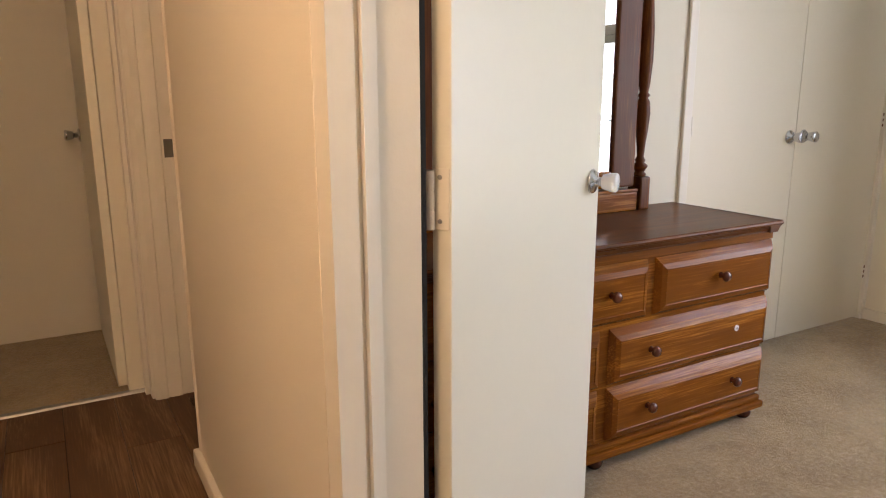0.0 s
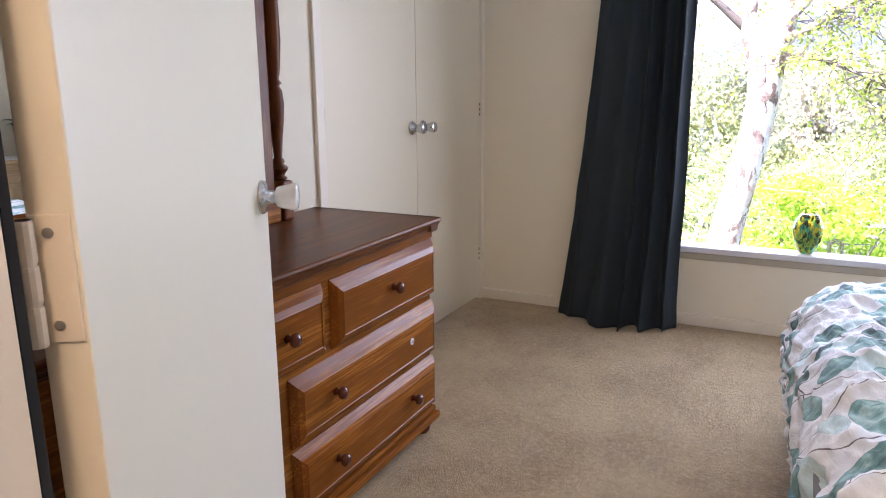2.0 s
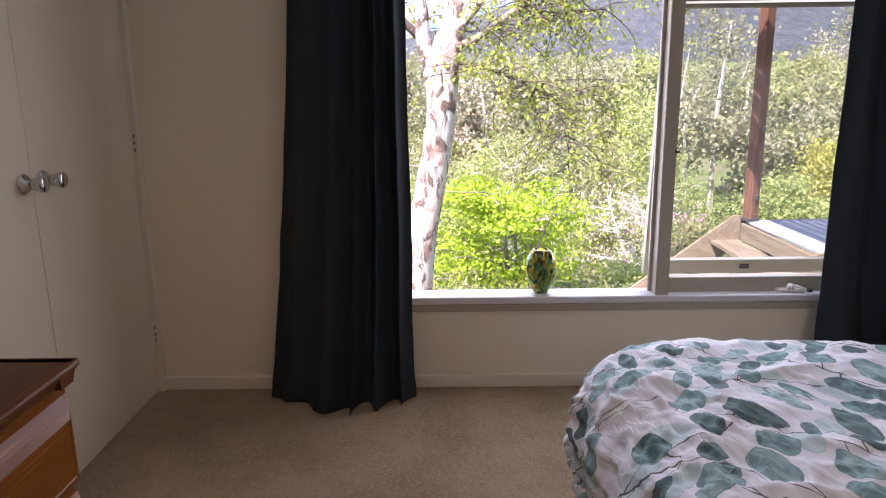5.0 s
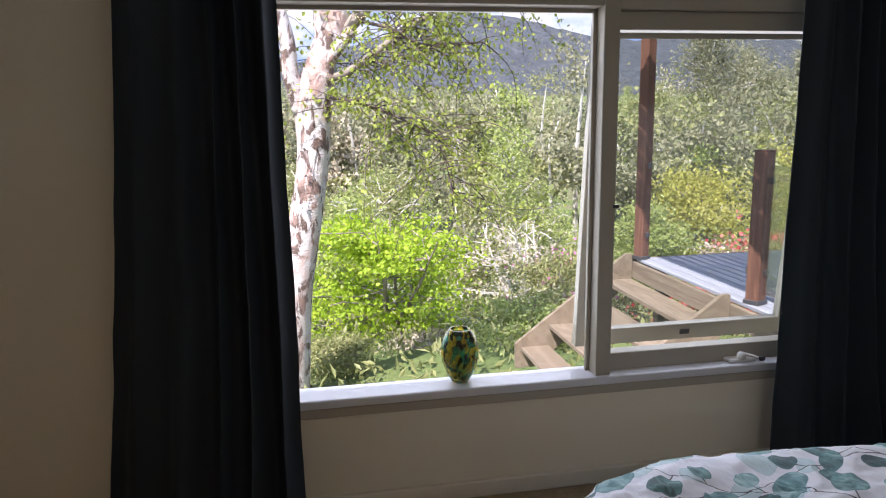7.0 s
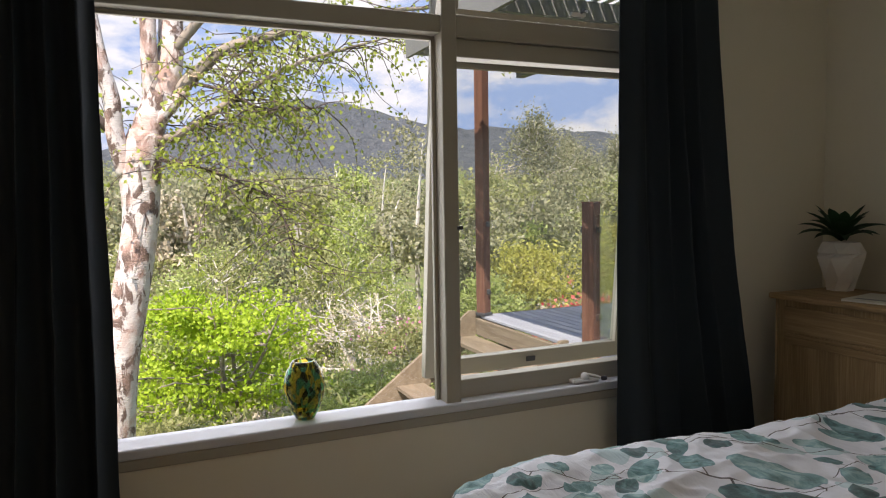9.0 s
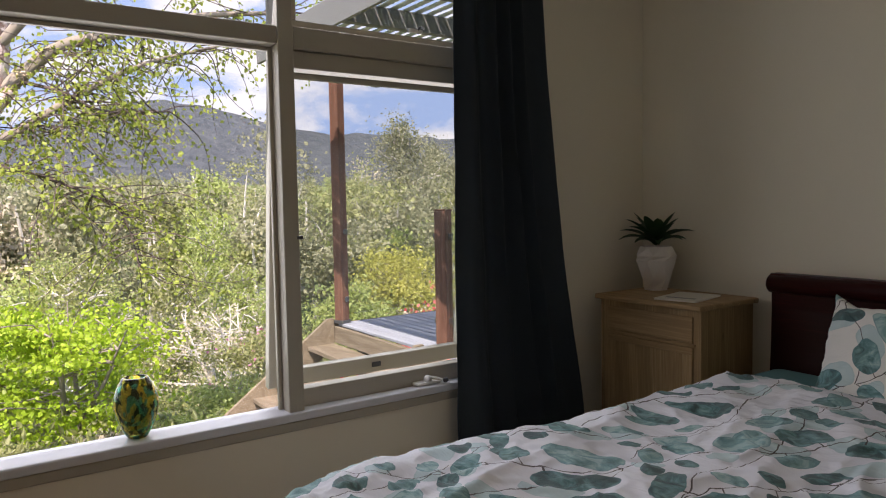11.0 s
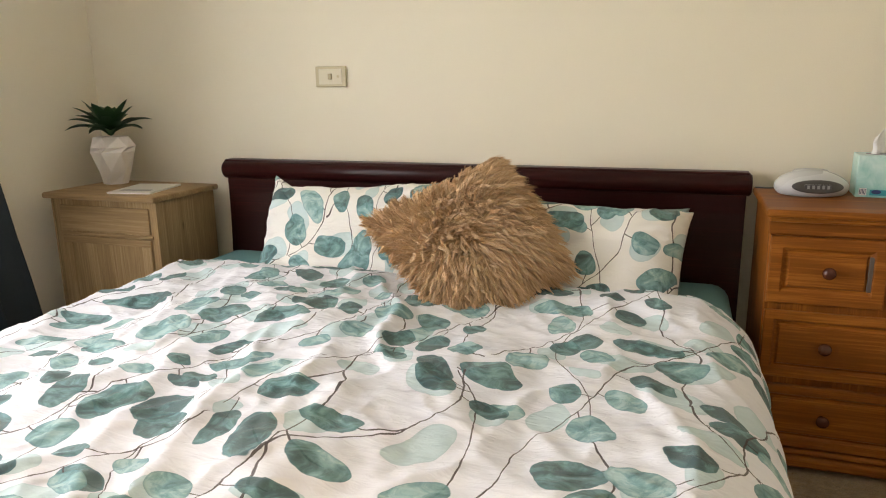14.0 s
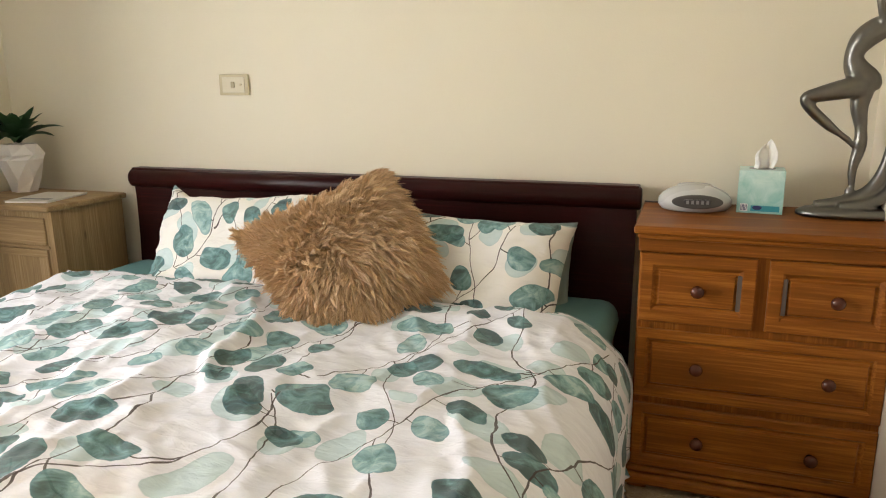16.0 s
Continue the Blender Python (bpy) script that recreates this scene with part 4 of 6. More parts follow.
    mf = new("mirror")
    mf.parent = d
    fr0, fr1 = 0.482, 0.368
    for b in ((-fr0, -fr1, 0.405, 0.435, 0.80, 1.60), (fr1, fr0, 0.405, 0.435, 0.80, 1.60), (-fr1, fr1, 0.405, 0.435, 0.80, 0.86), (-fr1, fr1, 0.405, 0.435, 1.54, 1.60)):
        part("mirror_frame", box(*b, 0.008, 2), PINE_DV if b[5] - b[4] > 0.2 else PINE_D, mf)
    part("mirror_glass", box(-fr1, fr1, 0.416, 0.424, 0.86, 1.54), MIRROR, mf, "silvered mirror glass")
    part("mirror_rail", box(-0.492, 0.492, 0.395, 0.445, 0.7142, 0.782, 0.006, 2), PINE_D, d)
    part("mirror_ledge", box(-0.49, 0.49, 0.390, 0.450, 0.7824, 0.794, 0.004, 2), PINE_D, d)


dressing_table()


def bedside_chest():
    """Honey pine chest of drawers beside the bed; its front faces +y, so local -y after a half turn."""
    c = thing("chest_of_drawers", (0.873, -1.445, 0.0), "honey pine chest of drawers with worn edges beside the bed", "chest of drawers", 180.0)
    h, D = 0.300, 0.395
    part("carcass", box(-h + 0.004, h - 0.004, 0.016, D, 0.050, 0.708, 0.003, 1), HONEY_V, c)
    t = box(-h - 0.012, h + 0.012, -0.032, D + 0.004, 0.722, 0.743, 0.007, 3)
    box(-h - 0.003, h + 0.003, -0.016, D, 0.708, 0.7218, 0.005, 2, bm=t)
    part("top", t, HONEY, c)
    part("frieze", box(-h, h, 0.004, 0.016, 0.672, 0.7078, 0.002, 1), HONEY, c)
    b = box(-h - 0.012, h + 0.012, -0.016, D, 0.014, 0.046, 0.010, 3)
    part("plinth", b, HONEY, c)
    part("base_step", box(-h - 0.002, h + 0.002, -0.004, D - 0.004, 0.0464, 0.062, 0.006, 2), HONEY, c)
    for fx in (-h + 0.03, h - 0.03):
        for fy in (0.02, D - 0.04):
            part("foot", box(fx - 0.026, fx + 0.026, fy - 0.02, fy + 0.03, 0.0, 0.014, 0.004), HONEY_V, c)
    for x0, x1, z0, z1, spots in ((-0.292, -0.014, 0.484, 0.668, (-0.150,)), (0.014, 0.292, 0.484, 0.668, (0.166,)),
                                  (-0.292, 0.292, 0.272, 0.462, (-0.139, 0.167)), (-0.292, 0.292, 0.068, 0.250, (-0.124, 0.148))):
        big = x1 - x0 > 0.4
        dr = part("drawer", sunk_front(x0, x1, z0, z1, 0.008, 0.040 if not big else 0.032), HONEY, c)
        if not big:
            ex = x1 if x0 < 0 else x0
            sg = -1 if x0 < 0 else 1
            part("worn_edge", box(min(ex + sg * 0.030, ex + sg * 0.043), max(ex + sg * 0.030, ex + sg * 0.043), 0.0035, 0.0085, z0 + 0.045, z1 - 0.045, 0.002, 1), HONEY_W, dr, "grey worn strip of the drawer's moulding")
        for s in spots:
            part("knob", pull(s, 0.006, (z0 + z1) / 2 + 0.002, 0.0165), PINE_DK, dr, "turned wooden knob", True)
    return c


bedside_chest()


def nightstand():
    n = thing("nightstand", (3.432, -1.462, 0.0), "pale oak bedside cabinet with one drawer and a panelled door", "nightstand", 180.0)
    h, D = 0.238, 0.35
    part("carcass", box(-h, h, 0.010, D, 0.03, 0.668, 0.004, 2), OAK_V, n)
    part("top", box(-h - 0.022, h + 0.022, -0.022, D + 0.005, 0.668, 0.690, 0.007, 3), OAK, n)
    part("drawer", box(-h + 0.032, h - 0.030, 0.003, 0.0115, 0.545, 0.642, 0.003, 2), OAK, n)
    part("rail", box(-h + 0.02, h - 0.02, 0.0045, 0.0112, 0.528, 0.539, 0.002, 1), OAK, n)
    dd = part("cabinet_door", box(-h + 0.032, h - 0.030, 0.006, 0.0118, 0.07, 0.525, 0.002, 1), OAK_V, n)
    for b in ((-h + 0.032, h - 0.030, 0.498, 0.525), (-h + 0.032, h - 0.030, 0.07, 0.115)):
        part("door_rail", box(b[0], b[1], 0.0015, 0.0062, b[2], b[3], 0.0015, 1), OAK, dd)
    for b in ((-h + 0.032, -h + 0.075), (h - 0.073, h - 0.030)):
        part("door_stile", box(b[0], b[1], 0.0013, 0.0062, 0.1152, 0.4978, 0.0015, 1), OAK_V, dd)
    part("plinth", box(-h + 0.006, h - 0.006, 0.012, D - 0.004, 0.0, 0.03), OAK, n)
    for sx in (-1, 1):
        part("side_post", box(sx * (h + 0.004) - 0.006, sx * (h + 0.004) + 0.002 * 1, 0.006, 0.05, 0.03, 0.667, 0.002, 1), OAK_V, n)


nightstand()


# ---- the bed ----
BX0, BX1, HEADY = 1.23, 3.09, -1.80
bed = thing("bed", ((BX0 + BX1) / 2, -0.70, 0.0), "king bed with a dark mahogany sleigh headboard", "bed")
bcx = (BX0 + BX1) / 2
prof = [(-0.040, 0.10), (-0.062, 0.10), (-0.080, 0.30), (-0.090, 0.52), (-0.092, 0.66), (-0.086, 0.735), (-0.060, 0.735), (-0.066, 0.66), (-0.064, 0.52), (-0.052, 0.30)]
hb = prism([(HEADY + 0.70 + 0.06 + a, z) for a, z in prof], "x", -0.955, 0.955, 0.003)
part("headboard", hb, MAHOG, bed, "dark mahogany headboard")
roll = lathe([(0.030, -0.968), (0.036, -0.962), (0.036, 0.962), (0.030, 0.968)], 28, "x", at=(0, HEADY + 0.70 - 0.014, 0.752))
part("headboard_roll", roll, MAHOG, bed, "rounded mahogany top rail", True)
part("headboard_cap", box(-0.960, 0.960, HEADY + 0.70 - 0.052, HEADY + 0.70 + 0.002, 0.779, 0.792, 0.004, 2), MAHOG, bed)
for sx in (-0.93, 0.93):
    part("headboard_leg", box(sx - 0.03, sx + 0.03, HEADY + 0.70 - 0.045, HEADY + 0.70 + 0.0, 0.0, 0.14, 0.004), MAHOG, bed)


def rounded(hx, y0, y1, r):
    """Plan outline with rounded corners at the foot."""
    pts = [(-hx, y0), (hx, y0)]
    pts += [(hx - r + r * math.cos(a), y1 - r + r * math.sin(a)) for a in [i * math.pi / 16 for i in range(9)]]
    return pts + [(-hx + r - r * math.sin(a), y1 - r + r * math.cos(a)) for a in [i * math.pi / 16 for i in range(9)]]


part("bed_base", prism(rounded(0.90, -1.08, 1.05, 0.36), "z", 0.10, 0.27, 0.012), BLACKW, bed, "black fabric bed base")
for lx in (-0.8, 0.8):
    for ly in (-1.0, 0.0, 0.95):
        part("leg", lathe([(0.025, 0.0), (0.03, 0.10)], 14, at=(lx, ly, 0)), BLACKW, bed)
part("mattress", prism(rounded(0.91, -1.075, 1.06, 0.38), "z", 0.271, 0.415, 0.02), MATTR, bed)
part("fitted_sheet", box(-0.925, 0.925, -1.078, 0.2, 0.33, 0.445, 0.055, 4), SHEET, bed, "teal fitted sheet over the mattress", True)


def duvet():
    """Rumpled cover that lies on the mattress and hangs over its sides and foot."""
    n, m = 300, 330
    S, T = np.meshgrid(np.linspace(-1.34, 1.34, n), np.linspace(-0.76, 1.56, m), indexing="ij")

    def drape(d, half, r):
        """Along a section: how far out and how far down."""
        a = np.abs(d)
        flat = half - r
        arc = r * np.pi / 2
        t = np.clip((a - flat) / arc, 0, 1) * np.pi / 2
        out = np.where(a < flat, a, flat + r * np.sin(t))
        down = np.where(a < flat, 0, r * (1 - np.cos(t)))
        over = np.clip(a - flat - arc, 0, None)
        return np.sign(d) * out, down + over
    RC = 0.44
    qx, qy = np.sign(S) * np.clip(np.abs(S) - (0.955 - RC), 0, None), np.clip(T - (1.10 - RC), 0, None)
    q = np.hypot(qx, qy)
    lim = RC - 0.17 + 0.17 * np.pi / 2 + 0.22 - 0.16 * np.clip((S - 0.1) / 0.6, 0, 1) * np.clip(T - 0.4, 0, 0.4) / 0.4
    far, down = drape(np.minimum(q, lim), RC, 0.17)
    qn = np.where(q > 1e-6, q, 1)
    xs = np.clip(S, -(0.955 - RC), 0.955 - RC) + qx / qn * far
    ys = np.minimum(T, 1.10 - RC) + qy / qn * far
    wx, wy = np.abs(qx) / qn, qy / qn
    dx, dy = down * wx, down * wy
    puff = 0.030 * np.cos(np.clip(xs / 0.95, -1, 1) * np.pi / 2) ** 0.5 + 0.012 * fbm(S, T, 11, 2, 0.8)
    ridge = 1 - np.abs(fbm(S * 1.0 + 0.25 * T, T * 0.45, 21, 3, 1.7))
    ridge2 = 1 - np.abs(fbm(S * 0.9 - 0.5 * T, T * 0.8 + 0.3 * S, 22, 3, 3.4))
    ridge3 = 1 - np.abs(fbm(S + 0.6 * T, T - 0.5 * S, 23, 3, 6.5))
    wr = 0.014 * np.clip(ridge, -0.3, 1) ** 3 + 0.0085 * np.clip(ridge2, 0, 1) ** 4 + 0.0032 * np.clip(ridge3, 0, 1) ** 3 + 0.008 * fbm(S, T, 31, 3, 2.2)
    # one long sharp fold below the cushion
    bend = S + 0.02 + 0.42 * (T + 0.45) + 0.03 * np.sin(T * 14)
    wr = wr + 0.024 * np.exp(-(bend / 0.022) ** 2) * np.clip(1 - np.abs(T + 0.25) / 0.34, 0, 1)
    foot = np.clip((T - 0.55) / 0.5, 0, 1)
    side = np.clip(down / 0.15, 0, 1)
    crush = ((1 - np.abs(fbm(S * 0.5, T * 1.6, 41, 3, 2.8))) * 0.022 + (1 - np.abs(fbm(S * 0.8, T * 1.5, 43, 3, 6.0))) * 0.014) * foot
    fold = 0.018 * np.sin(2 * np.pi * (S * 4.2 + 0.5 * np.sin(T * 5))) * np.clip(dy / 0.25, 0, 1) + 0.016 * np.sin(2 * np.pi * (T * 3.3 + 0.4 * np.sin(S * 4))) * np.clip(dx / 0.25, 0, 1)
    rows = (0.011 * np.abs(np.sin(2 * np.pi * (dy * 11.0 + 0.35 * np.sin(S * 7) + 0.3 * S + 0.25 * fbm(S, T, 51, 3, 3.0)))) ** 0.7 + 0.010 * fbm(S * 0.6, T * 2.0, 52, 3, 7.0)) * np.clip(dy / 0.1, 0, 1)
    bulge = 0.004 * np.sin(np.clip(dy / 0.32, 0, 1) * np.pi)
    Z = 0.462 + puff + (wr + crush) * (1 - 0.6 * side) - down + 0.008 * foot * (1 - side)
    inward = np.clip(dy - 0.16, 0, 1) * 0.20
    X = xs + np.sign(xs) * (np.abs(fold) * 0.5 + 0.012 * side) + fold * 0.3
    Y = ys + fold * 0.5 + rows + bulge - inward + wr * 0.4 + 0.035 * xs * np.clip(T, 0, 1) - 0.02 * foot
    head = np.clip((-0.50 - T) / 0.26, 0, 1)
    Z = Z + 0.018 * np.sin(head * np.pi) - 0.02 * head ** 2
    Z = np.maximum(Z, 0.10)
    dv = thing("duvet", (bcx, -0.70, 0.45), "rumpled white duvet with a teal eucalyptus leaf print over the bed", "duvet")
    dv.scale = (1.020, 1.002, 1.0)
    P = np.stack([X, Y, Z - 0.45], -1)
    ob = from_grid("cover", P, PRINT, dv, np.stack([S * 1.0, T * 1.0], -1))
    so = ob.modifiers.new("filling", "SOLIDIFY")
    so.thickness = 0.018
    so.offset = -1


duvet()


def pillow(name, centre, w, h, thick, tilt, turn, mat, label, seed, roll=0.0):
    """Soft pillow standing on its long edge, leaning back on the headboard."""
    n, m = 60, 44
    U, V = np.meshgrid(np.linspace(-1, 1, n), np.linspace(-1, 1, m), indexing="ij")
    X = U * w / 2 * (1 - 0.05 * (1 - V ** 2) ** 0.8 * np.abs(U) ** 3)
    Z = V * h / 2 * (1 - 0.10 * (1 - U ** 2) ** 1.0 * np.abs(V) ** 3)
    full = np.clip((1 - U ** 4) * (1 - V ** 4), 0, 1) ** 0.55
    lump = 1 + 0.16 * fbm(U, V, seed, 3, 0.8)
    wr = 0.014 * (1 - np.abs(fbm(U, V, seed + 3, 3, 1.5))) ** 2 * np.clip(np.abs(U) + np.abs(V) - 0.4, 0, 1)
    if "pinched" in label:
        Z = Z + 0.05 * np.clip(-U - 0.72, 0, 1) / 0.28 * np.clip(V - 0.5, 0, 1) * 2
    th = thing(name, centre, label, "pillow", group="pillows on the bed")
    th.matrix_world = pose(*centre, -tilt, roll, turn)
    front = np.stack([X, -(full * thick / 2 * lump + wr), Z], -1)
    back = np.stack([X, full * thick / 2.4, Z], -1)[::-1]
    P = np.concatenate([front, back[1:]], 0)
    uvf = np.stack([X + seed * 0.37, Z + seed * 0.21], -1)
    uv = np.concatenate([uvf, uvf[::-1][1:]], 0)
    from_grid("pillowcase", P, mat, th, uv)
    return th


# the pillows face the foot of the bed (+y), so they are turned round
pillow("pillow", (2.45, -1.700, 0.530), 0.64, 0.33, 0.13, 14, 180, PRINT_D, "grey-green pillow behind the leaf print pillow", 2)
pillow("pillow", (1.70, -1.695, 0.520), 0.66, 0.335, 0.13, 14, 180, PRINT_D, "grey-green pillow behind the leaf print pillow", 4)
pillow("pillow", (2.455, -1.545, 0.555), 0.66, 0.41, 0.21, 33, 183, PRINT_P, "white pillow with a teal leaf print, one corner pinched up", 5, -3)
pillow("pillow", (1.720, -1.540, 0.526), 0.70, 0.415, 0.21, 33, 177, PRINT_P, "white pillow with a teal leaf print", 9, 2)


def fur_cushion():
    c = thing("cushion", (2.005, -1.405, 0.640), "square tan faux fur cushion leaning on the pillows", "cushion")
    c.matrix_world = pose(1.942, -1.340, 0.608, -45, 0, 208) @ pose(0, 0, 0, 0, -28, 0)
    s, n = 0.452, 40
    U, V = np.meshgrid(np.linspace(-1, 1, n), np.linspace(-1, 1, n), indexing="ij")

    def outline(u, v):
        """Soft square whose lower corner is tucked in where it rests on the pillow."""
        tuck = 0.055 * ((1 + u) * (1 - v) / 4) ** 2
        return u * s / 2 * (1 - 0.06 * (1 - v ** 2)) - tuck, v * s / 2 * (1 - 0.06 * (1 - u ** 2)) + tuck
    X, Z = outline(U, V)
    full = np.clip((1 - U ** 4) * (1 - V ** 4), 0, 1) ** 0.6 * 0.075
    P = np.concatenate([np.stack([X, -full, Z], -1), np.stack([X, full * 0.8, Z], -1)[::-1][1:]], 0)
    from_grid("cover", P, FURBASE, c)
    rng = np.random.default_rng(7)
    k = 46000
    u, v = rng.uniform(-1, 1, k), rng.uniform(-1, 1, k)
    rim = rng.random(k) < 0.16
    e = rng.integers(0, 4, k)
    u = np.where(rim & (e < 2), np.where(e == 0, -1, 1) * rng.uniform(0.93, 1, k), u)
    v = np.where(rim & (e >= 2), np.where(e == 2, -1, 1) * rng.uniform(0.93, 1, k), v)
    f = np.clip((1 - u ** 4) * (1 - v ** 4), 0, 1) ** 0.6 * 0.075
    backside = rng.random(k) < 0.14
    ox, oz = outline(u, v)
    base = np.stack([ox, np.where(backside, f * 0.8, -f), oz], 1)
    out = np.stack([u ** 3 * 1.0, np.where(backside, 0.6, -0.75) * np.ones(k), v ** 3 * 1.0], 1)
    # locks comb outwards from a whorl near the middle and sag
    swirl = np.stack([u * 0.9 + 0.5 * v + 0.55 * fbm(u, v, 3, 3, 0.9), np.zeros(k), v * 0.8 - 0.4 * u - 0.45 + 0.55 * fbm(v, u, 9, 3, 0.9)], 1)
    d = out * 0.55 + swirl * 0.75
    # strands gather into pointed locks
    lock = (np.floor((u + 1.2) * 25 + 0.8 * fbm(u, v, 14, 2, 2.0)) * 97 + np.floor((v + 1.2) * 25 + 0.8 * fbm(v, u, 15, 2, 2.0))).astype(int)
    ids, inv = np.unique(lock, return_inverse=True)
    inv = inv.ravel()
    ld = rng.normal(scale=0.22, size=(len(ids), 3))[inv]
    ll = rng.uniform(0.040, 0.072, len(ids))[inv]
    cnt = np.bincount(inv)[:, None]
    mid = np.stack([np.bincount(inv, weights=base[:, a]) for a in range(3)], 1) / cnt
    md = np.stack([np.bincount(inv, weights=d[:, a]) for a in range(3)], 1) / cnt
    dl = md[inv] + ld
    dl /= np.linalg.norm(dl, axis=1)[:, None]
    d = dl + rng.normal(scale=0.10, size=(k, 3))
    L = (ll * rng.uniform(0.7, 1.1, k))[:, None]
    sag = np.array([0, 0, -1.0])
    w = np.cross(d, rng.normal(size=(k, 3)))
    w /= np.linalg.norm(w, axis=1)[:, None]
    wd = rng.uniform(0.0009, 0.0018, k)[:, None]
    tip = mid[inv] + dl * L * 0.9 + sag * L * 0.25 + (base - mid[inv]) * 0.25
    p0, p1, p2 = base, base * 0.6 + (mid[inv]) * 0.4 + d * L * 0.55, tip
    Vv = np.stack([p0 - w * wd, p0 + w * wd, p1 - w * wd * 0.8, p1 + w * wd * 0.8, p2], 1).reshape(-1, 3)
    i = np.arange(k) * 5
    F = np.concatenate([np.stack([i, i + 1, i + 3], 1), np.stack([i, i + 3, i + 2], 1), np.stack([i + 2, i + 3, i + 4], 1)])
    me = bpy.data.meshes.new("fur")
    me.from_pydata(Vv.tolist(), [], F.tolist())
    me.materials.append(FUR)
    ob = new("fur", me)
    ob.parent = c
    ob["kind"] = "stuff"
    ob["label"] = "long tan faux fur"


fur_cushion()


# ---- small things ----
def plant():
    p = thing("potted_plant", (3.600, -1.725, 0.690), "small green plant in a faceted white pot", "plant")
    b = bmesh.new()
    rings = []
    for r, z, off in ((0.048, 0.0, 0.0), (0.062, 0.05, 0.3), (0.085, 0.130, 0.0), (0.088, 0.150, 0.3), (0.068, 0.190, 0.0), (0.058, 0.190, 0.0), (0.055, 0.165, 0.0)):
        rings.append([b.verts.new((r * math.cos(a + off), r * math.sin(a + off), z)) for a in [2 * math.pi * i / 7 for i in range(7)]])
    for a, c in zip(rings, rings[1:]):
        for i in range(7):
            j = (i + 1) % 7
            b.faces.new((a[i], a[j], c[j]))
            b.faces.new((a[i], c[j], c[i]))
    b.faces.new(rings[0])
    b.faces.new(rings[-1])
    part("pot", b, POTW, p, "matt white faceted ceramic pot")
    part("soil", lathe([(0.052, 0.160), (0.05, 0.170), (0.01, 0.172)], 14), SOIL, p)
    rng = random.Random(4)
    lf = []
    for i in range(26):
        lv = bmesh.new()
        a = i * 2.4 + rng.uniform(-0.3, 0.3)
        up = 0.25 + 0.75 * (i / 25)
        L = rng.uniform(0.13, 0.20) * (1.2 - 0.40 * up)
        rows = []
        for j in range(7):
            t = j / 6
            out = L * t * (1.0 - 0.35 * up)
            z = 0.185 + 0.03 * up + L * ((0.45 + 0.55 * up) * t - (1.15 - up) * 0.62 * t * t)
            w = 0.023 * math.sin(math.pi * (0.12 + 0.88 * t)) ** 0.8 + 0.001
            c, s = math.cos(a), math.sin(a)
            rows.append([lv.verts.new((out * c - k * w * s, out * s + k * w * c, z + abs(k) * w * 0.45)) for k in (-1, 0, 1)])
        for r0, r1 in zip(rows, rows[1:]):
            for k in (0, 1):
                lv.faces.new((r0[k], r0[k + 1], r1[k + 1], r1[k]))
        part("leaf", lv, L_PLANT, p, smooth=True)


plant()
book = thing("magazine", (3.345, -1.600, 0.690), "thin pale printed booklet lying on the bedside cabinet", "book", 12.0)
part("page_block", box(-0.085, 0.085, -0.115, 0.115, 0.0, 0.006, 0.001, 1), PAPER, book)
part("cover", box(-0.087, 0.087, -0.117, 0.117, 0.0062, 0.0072), GOLDP, book, "glossy pale cover")
part("title_bar", box(-0.06, 0.06, 0.05, 0.075, 0.0074, 0.0079), GREYBAR, book)

vase = thing("glass_vase", (3.850, 0.354, 0.396), "mottled green and amber glass vase on the sill", "vase")
part("body", lathe([(0.026, 0.0), (0.030, 0.004), (0.045, 0.030), (0.058, 0.065), (0.0635, 0.098), (0.062, 0.125), (0.052, 0.155), (0.040, 0.176), (0.036, 0.182), (0.030, 0.183), (0.034, 0.172), (0.046, 0.150), (0.054, 0.120), (0.054, 0.095), (0.045, 0.055), (0.024, 0.016), (0.004, 0.014)], 36), VASEG, vase, smooth=True)

sw = thing("light_switch", (2.672, -1.880, 1.103), "old ivory plastic light switch on the wall", "light switch", 180.0)
part("plate", box(-0.064, 0.064, -0.009, 0.0, -0.038, 0.038, 0.004, 3), IVORY, sw)
part("inset", box(-0.048, 0.048, -0.0115, -0.0092, -0.028, 0.028, 0.002, 2), paint("pale_ivory", (0.66, 0.60, 0.44), 0.35), sw)
part("rocker", box(-0.008, 0.008, -0.018, -0.0118, -0.011, 0.011, 0.003, 2), paint("aged_ivory", (0.40, 0.33, 0.19), 0.35), sw)
part("screw_cap", lathe([(0.005, 0.0), (0.005, -0.001), (0.002, -0.0015)], 12, "y", at=(0.032, -0.0116, 0.0)), IVORY, sw)


